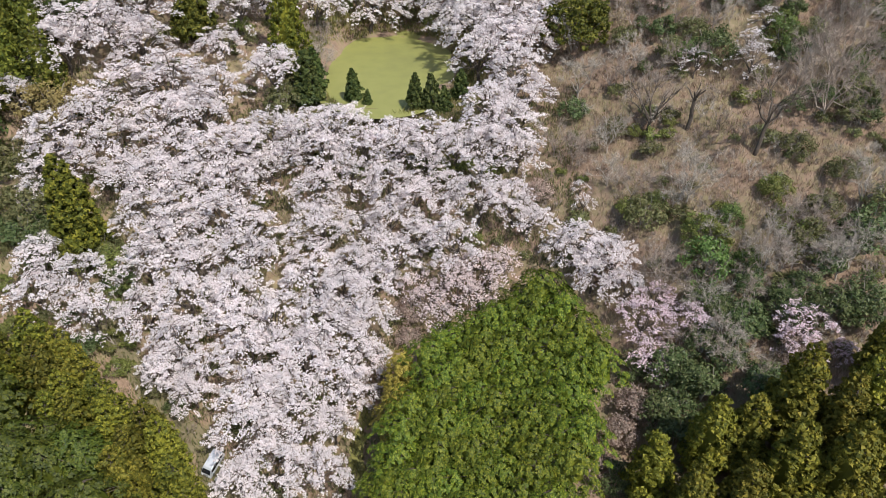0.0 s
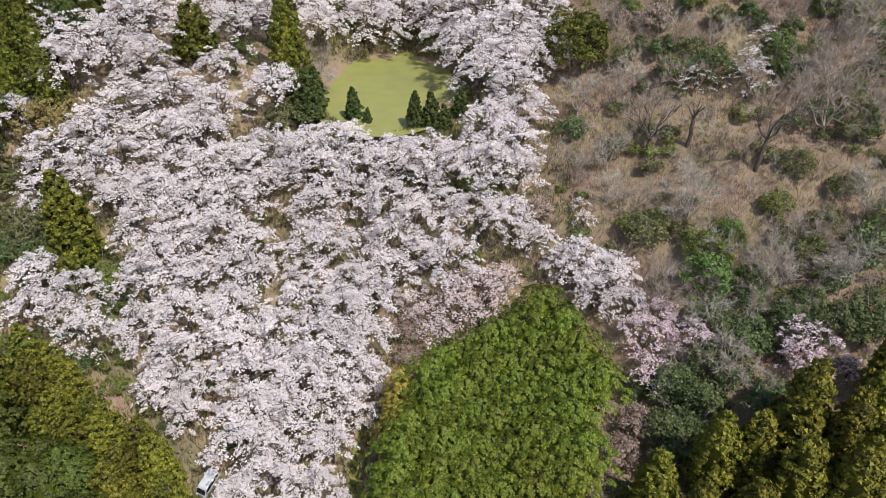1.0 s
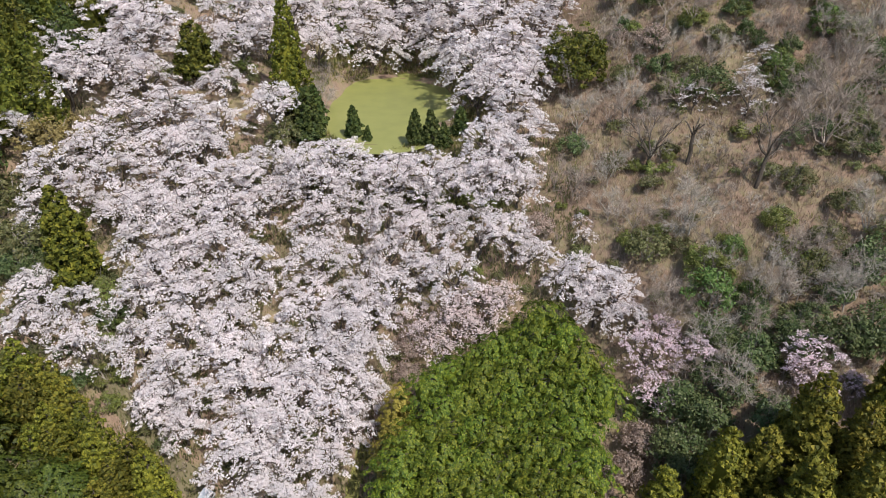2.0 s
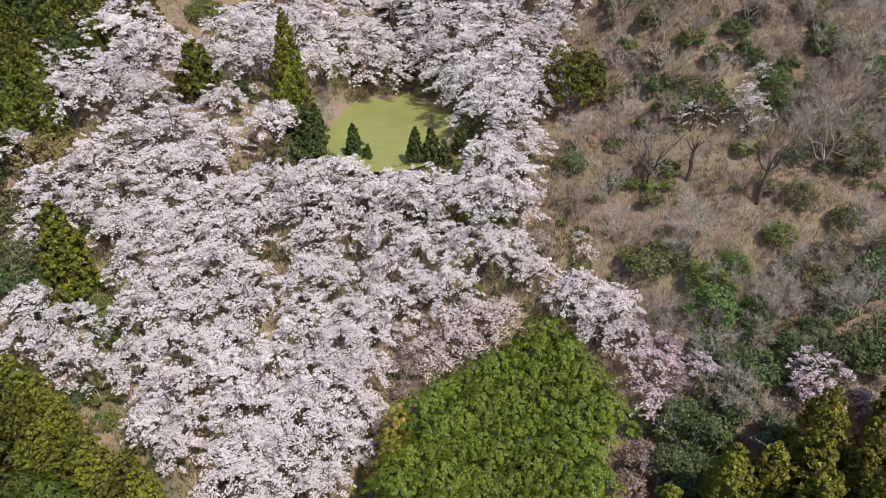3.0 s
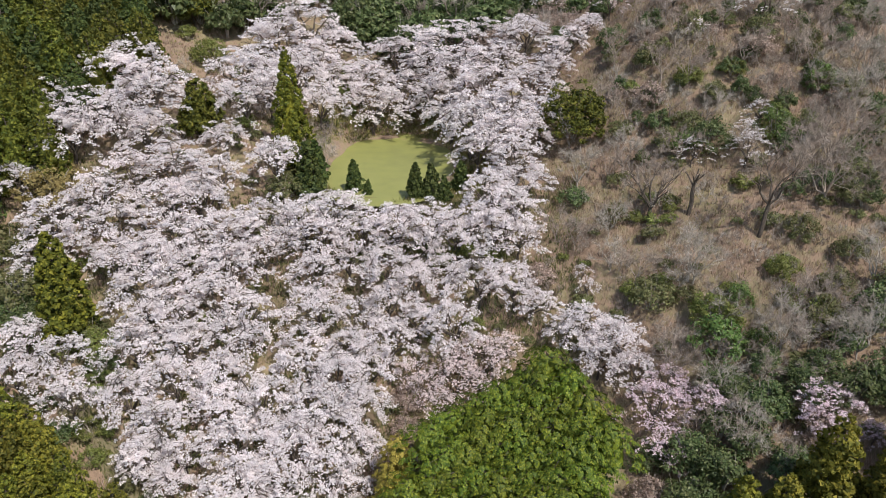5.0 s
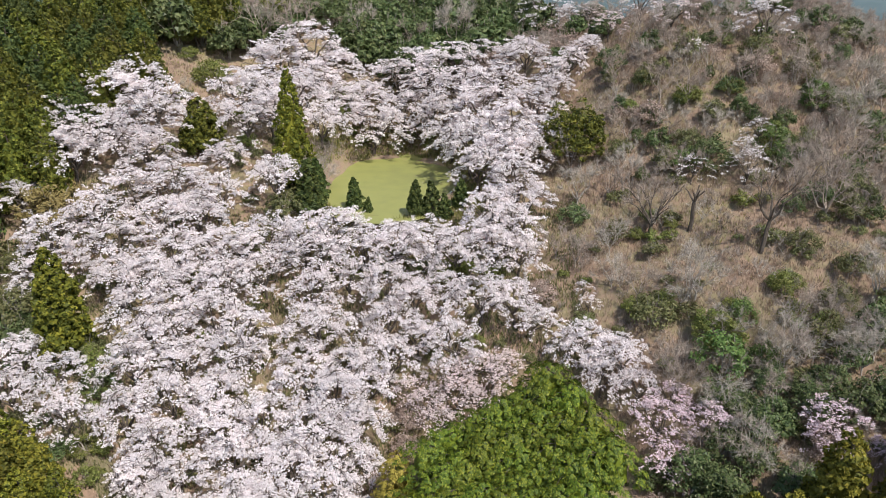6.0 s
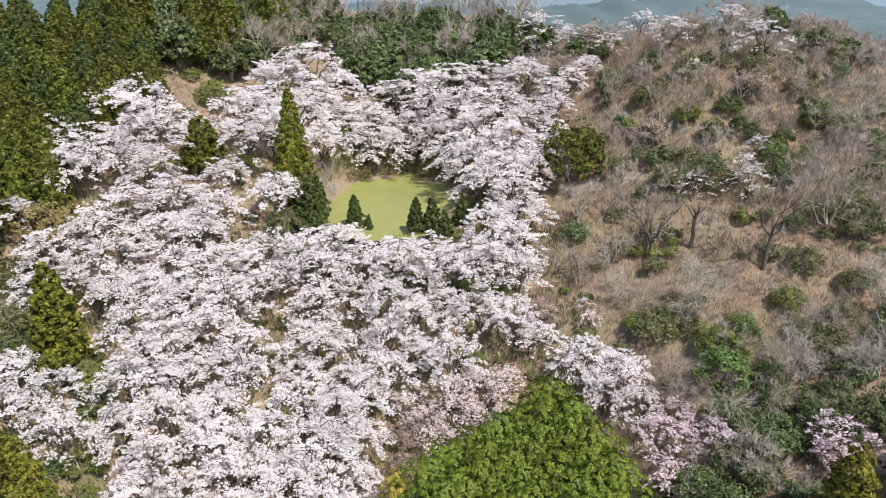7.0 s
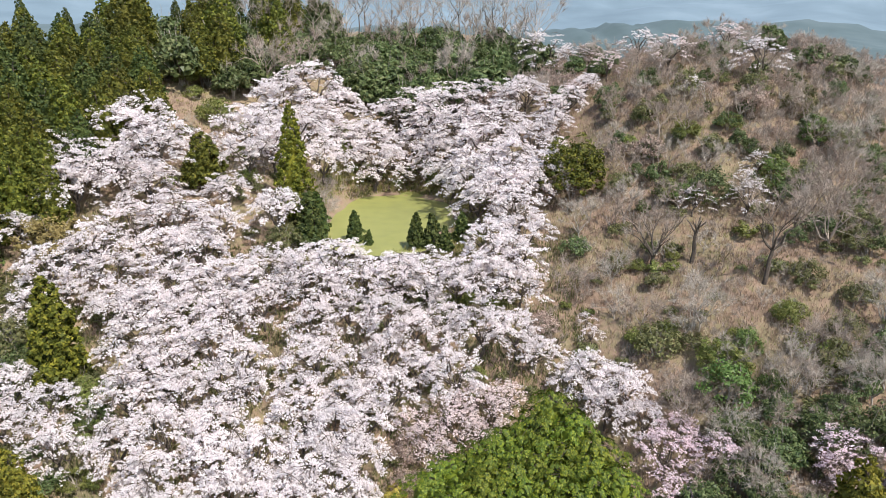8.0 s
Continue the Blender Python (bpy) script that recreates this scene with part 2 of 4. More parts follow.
def cherry(seed, blossom, pads=66, clumps=23, radius=5.0, tall=7.5, name="cherry_tree"):
    """A spreading cherry: leaning stem, crooked limbs, and blossom in tufts along flat layered branchlets with gaps between."""
    rng = np.random.RandomState(seed)
    thing = new(name)
    wood, bloom = [], []
    crotch = np.array([rng.normal(0, 0.3), rng.normal(0, 0.3), tall * 0.25])
    wood.append(tube(bend(rng, (0, 0, -0.8), crotch, 5, 0.0), np.linspace(0.3, 0.2, 5), 7))
    limbs = []
    n_limb = 6
    for k in range(n_limb):
        a = 2 * np.pi * (k + rng.uniform(-0.3, 0.3)) / n_limb
        r = radius * rng.uniform(0.55, 0.85)
        end = np.array([np.cos(a) * r, np.sin(a) * r, tall * rng.uniform(0.6, 0.85)])
        way = bend(rng, crotch, end, 7, 0.08)
        wood.append(tube(way, np.linspace(0.15, 0.04, 7), 5))
        limbs.append(way)
    way = bend(rng, crotch, (rng.normal(0, 0.6), rng.normal(0, 0.6), tall * 0.95), 7, 0.0)
    wood.append(tube(way, np.linspace(0.15, 0.04, 7), 5))
    limbs.append(way)
    knots = np.concatenate(limbs)
    lobes = rng.uniform(0.68, 1.15, 9)
    for k in range(pads):
        a = rng.uniform(0, 2 * np.pi)
        s = np.sqrt(rng.uniform(0.02, 1.0))
        lobe = np.interp(a / (2 * np.pi) * 9, np.arange(10), np.append(lobes, lobes[0]))
        r = radius * s * lobe
        top = tall * (1.0 - 0.42 * s ** 2.2)
        c = np.array([np.cos(a) * r, np.sin(a) * r, top - abs(rng.normal(0, 0.17)) * tall * (0.5 + 0.5 * s)])
        near = knots[np.argmin(np.linalg.norm(knots - c - np.array([0, 0, 0.6]), axis=1))]
        ahead = unit(c - near + np.array([np.cos(a), np.sin(a), 0.0]) * 0.9)
        ahead[2] = ahead[2] * 0.4 + rng.normal(0.0, 0.1)
        ahead = unit(ahead)
        cross = unit(np.cross([0, 0, 1.0], ahead))
        long, wide = rng.uniform(0.9, 1.7), rng.uniform(0.4, 0.85)
        if k % 3:
            wood.append(tube(bend(rng, near, c + ahead * long * 0.6, 4, 0.04), (0.05, 0.035, 0.025, 0.012), 3))
        # tufts sit along the side twigs, thinning to the tip
        n = int(clumps * rng.uniform(0.7, 1.3))
        u = rng.uniform(-0.7, 1.0, n)
        w = rng.uniform(-1, 1, n) * (1.05 - 0.55 * np.abs(u))
        tuft = c + ahead * (u * long)[:, None] + cross * (w * wide)[:, None]
        tuft[:, 2] += rng.normal(0, 0.09, n) - 0.18 * u * u - 0.12 * w * w
        each = 6
        d = unit(rng.normal(0, 1, (n * each, 3)) + np.array([0, 0, 0.55]))
        ball = np.repeat(rng.uniform(0.07, 0.18, n), each)[:, None]
        p = np.repeat(tuft, each, 0) + d * ball * np.array([1.35, 1.35, 0.5])
        bloom.append(sprays(rng, p, d + np.array([0, 0, 0.9]), 0.08, 0.75, 0.2, loose=0.3))
    part("trunk", join(wood), BARK, thing, "dark crooked stem and limbs")
    part("crown", join(bloom), blossom, thing)
    return thing


def conifer(seed, needles, tall=14.0, wide=2.8, shape=0.8, lumps=170, each=13, lump=0.62, spray=0.24, bare=0.12, name="cedar_tree", fan=False, dome=False):
    """A conifer: straight stem, crown of rounded foliage clumps round a shaded core."""
    rng = np.random.RandomState(seed)
    thing = new(name)
    wood = [tube(bend(rng, (0, 0, -1), (0, 0, tall * 0.93), 5, 0), np.linspace(0.26, 0.05, 5), 6)]
    low = tall * bare
    out = []
    z0 = (np.arange(lumps) + rng.uniform(0, 1, lumps)) / lumps
    z = z0 ** 0.8 if dome else 1 - (1 - z0) ** 0.62
    ang = np.arange(lumps) * 2.39996 + rng.normal(0, 0.25, lumps)
    prof = wide * (1 - z ** (2.6 if dome else 1.15)) ** shape * (0.55 + 0.45 * np.minimum(1, z / 0.12))
    lob = 1 + 0.14 * np.sin(3 * ang + seed) + 0.1 * np.sin(7 * z * 3 + 2 * ang)
    r = prof * lob * rng.uniform(0.78, 1.1, lumps)
    c = np.stack([np.cos(ang) * r, np.sin(ang) * r, low + z * (tall - low)], 1)
    for k in range(lumps):
        radial = np.array([np.cos(ang[k]), np.sin(ang[k]), 0.55])
        size = lump * rng.uniform(0.65, 1.25) * (0.55 + 0.45 * min(1, r[k] / (0.4 * wide)))
        d = unit(rng.normal(0, 1, (each, 3)) + unit(radial) * 1.1)
        p = c[k] + d * size * np.array([1, 1, 0.8]) * rng.uniform(0.6, 1.0, (each, 1))
        if fan:
            # a branch end: a flat drooping fan of scale-leaved sprays, lying over the fan below
            turn = ang[k] + rng.normal(0, 0.3)
            reach, side = np.array([np.cos(turn), np.sin(turn), 0.0]), np.array([-np.sin(turn), np.cos(turn), 0.0])
            u, w = rng.uniform(-0.6, 1.0, each), rng.uniform(-1, 1, each)
            w = w * (1.0 - 0.6 * np.maximum(u, 0))
            p = c[k] + reach * (u * size * 1.05)[:, None] + side * (w * size * 0.8)[:, None]
            p[:, 2] += size * (0.25 - 0.75 * np.maximum(u, 0) ** 2 - 0.3 * w * w) + rng.normal(0, 0.03, each)
            face = np.array([0, 0, 1.0]) + reach * (0.25 + 0.6 * np.maximum(u, 0))[:, None] + side * (0.5 * w)[:, None]
            out.append(sprays(rng, p, face, spray, 0.85, 0.3, np.tile(unit(reach + np.array([0, 0, -0.4])), (each, 1)) + side * (0.6 * w)[:, None], 0.24))
        else:
            out.append(sprays(rng, p, d, spray, 0.7, 0.3, None, 0.4))
        if k % 5 == 0:
            wood.append(tube(bend(rng, (0, 0, c[k][2] + 0.1), c[k], 3, 0.03), (0.06, 0.04, 0.02), 3))
    # the shaded inner foliage
    zz = np.linspace(0.05, 0.72, 6)
    pr = wide * (1 - zz ** (2.6 if dome else 1.15)) ** shape * 0.55 * (0.55 + 0.45 * np.minimum(1, zz / 0.12))
    out.append(tube(np.stack([zz * 0, zz * 0, low + zz * (tall - low)], 1), np.maximum(pr, 0.05), 9))
    part("trunk", join(wood), BARK, thing, "straight brown stem")
    part("crown", join(out), needles, thing)
    return thing


def bush(seed, leaves, wide=2.2, tall=3.3, lumps=58, each=38, lump=0.6, spray=0.11, name="evergreen_shrub", base=0.15):
    """A broadleaf shrub or small tree: several stems and a lumpy, open crown."""
    rng = np.random.RandomState(seed)
    thing = new(name)
    wood, out = [], []
    for k in range(4):
        a = rng.uniform(0, 6.28)
        e = (np.cos(a) * wide * 0.45, np.sin(a) * wide * 0.45, tall * 0.7)
        wood.append(tube(bend(rng, (0, 0, -0.5), e, 4, 0.03), (0.1, 0.08, 0.06, 0.03), 5))
    lobes = rng.uniform(0.65, 1.2, 6)
    for k in range(lumps):
        d = unit(rng.normal(0, 1, 3))
        d[2] = abs(d[2]) * 1.15 - 0.15
        lobe = np.interp((np.arctan2(d[1], d[0]) / 6.2832 + 0.5) * 6, np.arange(7), np.append(lobes, lobes[0]))
        c = np.array([0, 0, tall * (0.2 + base)]) + d * np.array([wide, wide, tall * (0.72 - base)]) * lobe * rng.uniform(0.6, 1.0)
        dd = unit(rng.normal(0, 1, (each, 3)) + d)
        p = c + dd * lump * rng.uniform(0.5, 1.2, (each, 1)) * np.array([1, 1, 0.7])
        out.append(sprays(rng, p, dd + np.array([0, 0, 0.4]), spray, 0.6, 0.2, None, 0.5))
    for k in range(12):
        d = unit(rng.normal(0, 1, 3) + np.array([0, 0, 0.9]))
        e = np.array([0, 0, tall * 0.3]) + d * np.array([wide, wide, tall * 0.75]) * rng.uniform(0.8, 1.15)
        wood.append(tube(bend(rng, e * 0.35, e, 3, 0.03), (0.03, 0.022, 0.012), 3))
    part("stem", join(wood), PALE_TWIG, thing, "grey stems and twigs")
    part("crown", join(out), leaves, thing)
    return thing


def bare_tree(seed, wood_mat, tall=7.0, limbs=4, depth=3, lean=(0, 0), trunk=0.2, spread=0.55, kids=3, twigs=5, fork_at=0.3, name="bare_tree", haze=0, thin=0.028):
    """A leafless tree with forking limbs and fine twigs at the ends."""
    rng = np.random.RandomState(seed)
    thing = new(name)
    wood, tips = [], []
    top = np.array([lean[0], lean[1], tall * fork_at])
    wood.append(tube(bend(rng, (0, 0, -0.8), top, 5, 0, 0.015), np.linspace(trunk, trunk * 0.75, 5), 7))
    for k in range(limbs):
        a = 2 * np.pi * (k + rng.uniform(-0.3, 0.3)) / limbs
        d = np.array([np.cos(a) * 0.6, np.sin(a) * 0.6, rng.uniform(0.6, 1.2)])
        fork(rng, top, d, tall * rng.uniform(0.28, 0.4), trunk * 0.55, depth - 1, wood, tips, spread, 0.2, 5, kids)
    fine = []
    for p, h in tips:
        for k in range(int(twigs * 1.5)):
            d = unit(h + rng.normal(0, 0.5, 3)) * tall * rng.uniform(0.08, 0.2)
            n = np.cross(d, rng.normal(0, 1, 3))
            n = n / np.linalg.norm(n) * thin * 0.6
            s = p - h * rng.uniform(0, 0.5)
            fine.append(([s - n, s + n, s + d * 0.6 + n * 0.7, s + d + rng.normal(0, 0.06, 3)], [(0, 1, 3)]))
    part("trunk", join(wood), wood_mat, thing)
    tagged(part("branchwork", join(fine), TWIG if haze == 0 else PALE_TWIG, thing, "fine bare twigs"), kind="stuff")
    return thing


STOCK = {}


def plant(kind, build, x, y, scale=1.0, turn=None, tilt=0.0, drop=0.0, stretch=1.0, label="", category="tree", group="", top=None):
    """Sets a plant of that kind on the ground: the first is built, the others are copies."""
    rng = random.Random(round(x * 31 + y * 57, 2))
    turn = rng.uniform(0, 360) if turn is None else turn
    m = pose(x, y, height(x, y) - drop, rng.uniform(-tilt, tilt), rng.uniform(-tilt, tilt), turn) @ Matrix.Diagonal((scale, scale, scale * stretch, 1))
    if kind in STOCK:
        ob = copy_thing(STOCK[kind], m)
    else:
        ob = STOCK[kind] = build()
    ob.matrix_basis = m
    return tagged(ob, label, category, group)


# ---- the lie of the land: a valley head with a dammed pond, spurs left and right ----
XS = (-110.0, -65.0, -35.0, -8.0, 18.0, 45.0, 70.0, 120.0)
YS = (20.0, 45.0, 60.0, 75.0, 90.0, 105.0, 120.0, 135.0, 150.0, 170.0, 200.0, 260.0)
SPUR_FAR_LEFT = (-22, -17, -13, -8, -3, 4, 14, 21, 25, 27, 20, -14)
SPUR_LEFT = (-30, -25, -21, -16, -9, 1, 11, 18, 22, 27, 26, -6)
FLANK_LEFT = (-33, -29, -27, -22, -13, -4, 5, 8.5, 12, 21, 33, 0)
VALLEY = (-34, -31, -28.5, -22.5, -14, -2.5, -1.5, -1.5, 0, 14.5, 33, 0)
FLANK_RIGHT = (-33, -29, -26, -20, -9, -1.5, 3.5, 9, 15, 22, 31, 0)
SPUR_RIGHT = (-28, -21, -15, -7, -0.5, 5.5, 14.5, 23.5, 28.5, 28, 20, -12)
SPUR_FAR_RIGHT = (-22, -16, -11, -4, 3, 9, 17, 25, 30, 28, 12, -20)
EDGE_RIGHT = (-20, -15, -11, -7, -3, 2, 7, 11, 12, 8, -6, -30)
PROFILES = np.array([SPUR_FAR_LEFT, SPUR_LEFT, FLANK_LEFT, VALLEY, FLANK_RIGHT, SPUR_RIGHT, SPUR_FAR_RIGHT, EDGE_RIGHT], float)
POND = (-10.5, 127.5, 12.8, 20.0)


def hermite(knots, values, q):
    """Smooth interpolation of values (along axis 0) at the knots."""
    knots = np.asarray(knots)
    slope = np.gradient(values, knots, axis=0)
    q = np.clip(q, knots[0], knots[-1])
    i = np.clip(np.searchsorted(knots, q) - 1, 0, len(knots) - 2)
    d = (knots[i + 1] - knots[i])
    s = (q - knots[i]) / d
    h00, h10 = (1 + 2 * s) * (1 - s) ** 2, s * (1 - s) ** 2
    h01, h11 = s * s * (3 - 2 * s), s * s * (s - 1)
    return i, h00, h10 * d, h01, h11 * d, slope


def wave(x, y, size, seed):
    """Cheap smooth noise, about -1 to 1."""
    r = np.random.RandomState(seed)
    out = 0
    for k in range(6):
        a, p = r.uniform(0, 6.283), r.uniform(0, 6.283)
        f = 6.283 / size * r.uniform(0.6, 1.7)
        out = out + np.sin((x * np.cos(a) + y * np.sin(a)) * f + p)
    return out / 3.2


def step(a, b, v):
    s = np.clip((v - a) / (b - a), 0, 1)
    return s * s * (3 - 2 * s)


def ground_height(x, y):
    x, y = np.asarray(x, float), np.asarray(y, float)
    i, a, b, c, d, slope = hermite(XS, PROFILES, x)
    j, e, f, g, h, _ = hermite(YS, PROFILES[0], y)
    dy = np.gradient(PROFILES, np.asarray(YS), axis=1)
    dxy = np.gradient(dy, np.asarray(XS), axis=0)

    def along(table, der):
        return a * table[i, j] + b * der[i, j] + c * table[i + 1, j] + d * der[i + 1, j]

    def along1(table, der):
        return a * table[i, j + 1] + b * der[i, j + 1] + c * table[i + 1, j + 1] + d * der[i + 1, j + 1]

    z = e * along(PROFILES, slope) + f * along(dy, dxy) + g * along1(PROFILES, slope) + h * along1(dy, dxy)
    z = z + 0.5 * wave(x, y, 14, 3) + 0.18 * wave(x, y, 5, 4)
    # the land falls away behind the ridge and beside the spurs to the plain
    out = np.maximum.reduce([y - 260, np.abs(x) - 120, np.zeros_like(z)])
    z = z + (-45 - z) * step(0, 260, out)
    # distant ranges
    r = np.hypot(x, y)
    far = step(600, 2900, r) * step(-100, 500, y)
    z = z + far * (330 + 80 * wave(x, y, 1400, 7) + 30 * wave(x, y, 420, 8) + 8 * wave(x, y, 130, 9) - 190 * step(500, 1700, x))
    z = z + step(-100, 300, y) * step(620, 900, r) * step(1300, 980, r) * (46 + 9 * wave(x, y, 330, 13) + 5 * wave(x, y, 90, 14) + 2 * wave(x, y, 35, 15)) * step(700, 300, x)
    # the pond's bowl
    q = ((x - POND[0]) / POND[2]) ** 2 + ((y - POND[1]) / POND[3]) ** 2 + 0.16 * wave(x, y, 16, 11)
    bowl = -1.6 + 1.6 * np.clip(q, 0, 1.6)
    return np.where((q < 1.35) & (y < 175), z + (np.minimum(bowl, 0.6) - z) * step(1.35, 0.95, q), z)


def height(x, y):
    return float(ground_height(x, y))


# ---- ground, pond ----
def graded(lo, hi, fine_lo, fine_hi, d, grow=1.16):
    mid = list(np.arange(fine_lo, fine_hi + d, d))
    s, v = d, mid[-1]
    while v < hi:
        s *= grow
        v += s
        mid.append(min(v, hi))
    s, v = d, mid[0]
    while v > lo:
        s *= grow
        v -= s
        mid.insert(0, max(v, lo))
    return np.array(mid)


gx, gy = graded(-3600, 3600, -100, 100, 1.5, 1.12), graded(-300, 4200, 20, 215, 1.5, 1.12)
gy = np.unique(np.concatenate([gy[gy < 420], np.arange(420, 1300, 20.0), np.arange(1300, 3000, 40.0), gy[gy > 3000]]))
MX, MY = np.meshgrid(gx, gy)
MZ = ground_height(MX, MY)
nx, ny = len(gx), len(gy)
k = (np.arange(ny - 1)[:, None] * nx + np.arange(nx - 1)[None, :]).ravel()
quads = np.stack([k, k + 1, k + nx + 1, k + nx], 1)
cy = (MY.ravel()[quads]).mean(1)
cx = (MX.ravel()[quads]).mean(1)
# faces past 400 m, then 1350 m, wear the painted haze colours
ground = new("ground", raw_mesh("ground", np.stack([MX.ravel(), MY.ravel(), MZ.ravel()], 1), quads.tolist(), [EARTH, PAINTED_HAZE, PAINTED_HAZE_NEAR], True, np.where(np.hypot(cx, cy) > 1350, 1, np.where(np.hypot(cx, cy) > 400, 2, 0))))
tagged(ground, "dry brown grassy hillside with hills beyond painted hazy blue", "ground", kind="structure")

ang = np.linspace(0, 2 * np.pi, 64, endpoint=False)
rim = np.stack([POND[0] + 1.2 * POND[2] * np.cos(ang), POND[1] + 1.16 * POND[3] * np.sin(ang), ang * 0 - 0.12], 1)
bm = bmesh.new()
bm.faces.new([bm.verts.new(p) for p in rim])
me = bpy.data.meshes.new("pond_water")
bm.to_mesh(me)
bm.free()
me.materials.append(POND_WEED)
tagged(new("pond_water", me), "still pond water covered with yellow-green weed", "pond", kind="structure")


# ---- where the plants stand: x, y, size ----
CHERRIES_A = [
    (-59.7, 121.9, 1.41),
    (-52.8, 116.9, 1.27),
    (-61.3, 114.8, 1.16),
    (-68.7, 103.1, 0.82),
    (-57.9, 128.3, 1.25),
    (-45.5, 107.9, 1.22),
    (-51.6, 106.2, 1.12),
    (-55.6, 101.5, 1.09),
    (-60.9, 96.9, 1.05),
    (-40.2, 103.9, 1.11),
    (-51.9, 97.5, 1.07),
    (-58.7, 94.3, 0.87),
    (-44.3, 102.3, 1.1),
    (-62, 91.6, 0.77),
    (-38.1, 108.4, 0.95),
    (-28.7, 112.1, 0.94),
    (-38.3, 116, 0.76),
    (-39, 134.3, 1.32),
    (-36.9, 150.5, 1.58),
    (-31.3, 160.2, 1.66),
    (-30.9, 142.3, 1.4),
    (-25.1, 136.8, 1.03),
    (-36.5, 125.2, 1.05),
    (-15.4, 147.6, 1.36),
    (-11.1, 160.6, 1.57),
    (-3.2, 157.2, 1.54),
    (2, 161.5, 1.56),
    (-6, 165.4, 1.33),
    (4.4, 152.1, 1.49),
]
CHERRIES_B = [
    (-0.6, 149.2, 1.24),
    (7.6, 140.1, 1.39),
    (12.5, 128.6, 1.29),
    (5.5, 127.2, 1.29),
    (10.9, 120.7, 1.24),
    (17.2, 134.3, 1.11),
    (17.8, 123.8, 1.04),
    (6.8, 119.3, 1.03),
    (12.3, 112.4, 0.98),
    (9.6, 159.3, 1.27),
    (17.7, 152.5, 1.1),
    (-27.9, 101.4, 0.92),
    (-22.3, 100.8, 1.1),
    (-16.7, 100.8, 1.09),
    (-19.6, 97.5, 0.99),
    (-12.9, 98.4, 0.9),
    (-7.5, 98.5, 0.99),
    (-2.1, 99.2, 0.99),
    (2.5, 97.5, 0.98),
    (-3.9, 96.5, 0.8),
    (7, 104, 1.02),
    (10.5, 100.6, 1.05),
    (7.6, 97, 0.97),
    (13.7, 105.8, 0.93),
    (12.1, 97.3, 0.8),
    (-32.2, 99.6, 1),
    (-36.2, 97.9, 1.04),
    (-41.3, 97.2, 1.07),
    (-44.8, 93.6, 1.05),
    (-39.5, 92.9, 0.96),
]
CHERRIES_C = [
    (-33.5, 93.5, 1.05),
    (-28.1, 96.1, 0.81),
    (-19.6, 93.2, 0.84),
    (-8.2, 93.2, 0.91),
    (-3.8, 92.4, 0.79),
    (5.7, 90.2, 0.99),
    (10.8, 89.6, 0.82),
    (13.1, 87.1, 0.67),
    (0.6, 93.3, 0.7),
    (-14.6, 95.5, 0.8),
    (-49.6, 92.5, 0.95),
    (-44.8, 87.7, 1.01),
    (-40.2, 85.7, 1.08),
    (-33.7, 88.4, 1.02),
    (-28.9, 86.7, 0.93),
    (-30.8, 83.3, 0.99),
    (-19, 88.1, 0.94),
    (-13.6, 88.2, 0.77),
    (-8.1, 89.6, 0.78),
    (-3.7, 86.8, 0.76),
    (1.4, 85.1, 0.92),
    (-7.7, 83.6, 0.83),
    (-13.6, 83.6, 0.75),
    (-20.3, 84.2, 0.75),
    (-43.8, 80.8, 0.97),
    (-36.9, 81.7, 0.98),
    (-38, 76.9, 0.94),
    (-19.6, 79.7, 0.89),
    (-14.6, 78.1, 0.95),
]
CHERRIES_D = [
    (-10.8, 79.7, 0.89),
    (-30.5, 77.9, 0.96),
    (-30.4, 74, 0.93),
    (-24.4, 74.9, 0.94),
    (-17.2, 73.8, 0.93),
    (-11.3, 75.4, 0.71),
    (-42.4, 74.6, 0.85),
    (-37.9, 70.8, 0.9),
    (-39, 67.1, 0.73),
    (-33.3, 67.5, 0.73),
    (-26.3, 69.3, 0.97),
    (-19.6, 69.3, 0.97),
    (-13.9, 71.1, 0.91),
    (-26, 64.5, 0.93),
    (-20.3, 64.5, 0.93),
    (-14, 66.1, 0.87),
    (-10.1, 70.5, 0.53),
    (-58.7, 80.1, 0.87),
    (-53, 78.2, 0.79),
    (-58.2, 75.7, 0.77),
    (-50.1, 73.4, 0.73),
    (-52.2, 122.7, 1.22),
    (-56.3, 113.5, 1.16),
    (-62.9, 110.5, 1.04),
    (-67.3, 117.6, 0.89),
    (-51.3, 113.4, 0.97),
    (-33, 130.7, 1.19),
    (-29.1, 149, 1.33),
    (-24.1, 150.5, 1.11),
    (-25.1, 159.9, 1.16),
]
CHERRIES_E = [
    (-38.5, 68.6, 0.66),
    (-34.2, 64.4, 0.58),
    (-18.4, 154.8, 1.27),
    (-8.3, 154.2, 1.28),
    (11.4, 147, 1.2),
    (13.9, 119.7, 1.02),
    (1.8, 139.6, 1.06),
    (9.5, 132.2, 1),
    (22.5, 141.9, 0.81),
    (-25.3, 58.2, 0.88),
    (-19.9, 60.2, 0.9),
    (-14.7, 60.3, 0.68),
    (-21.7, 53.7, 0.85),
    (-16.1, 54.2, 0.79),
    (-25.4, 52.5, 0.71),
    (-12.3, 66.5, 0.56),
    (20, 82.8, 0.81),
    (24.2, 79.8, 0.82),
    (22, 79, 0.71),
    (17.8, 83.5, 0.57),
    (26, 76.1, 0.62),
    (26.3, 143, 0.71),
    (22.3, 137, 0.73),
    (30.1, 146.5, 0.57),
]
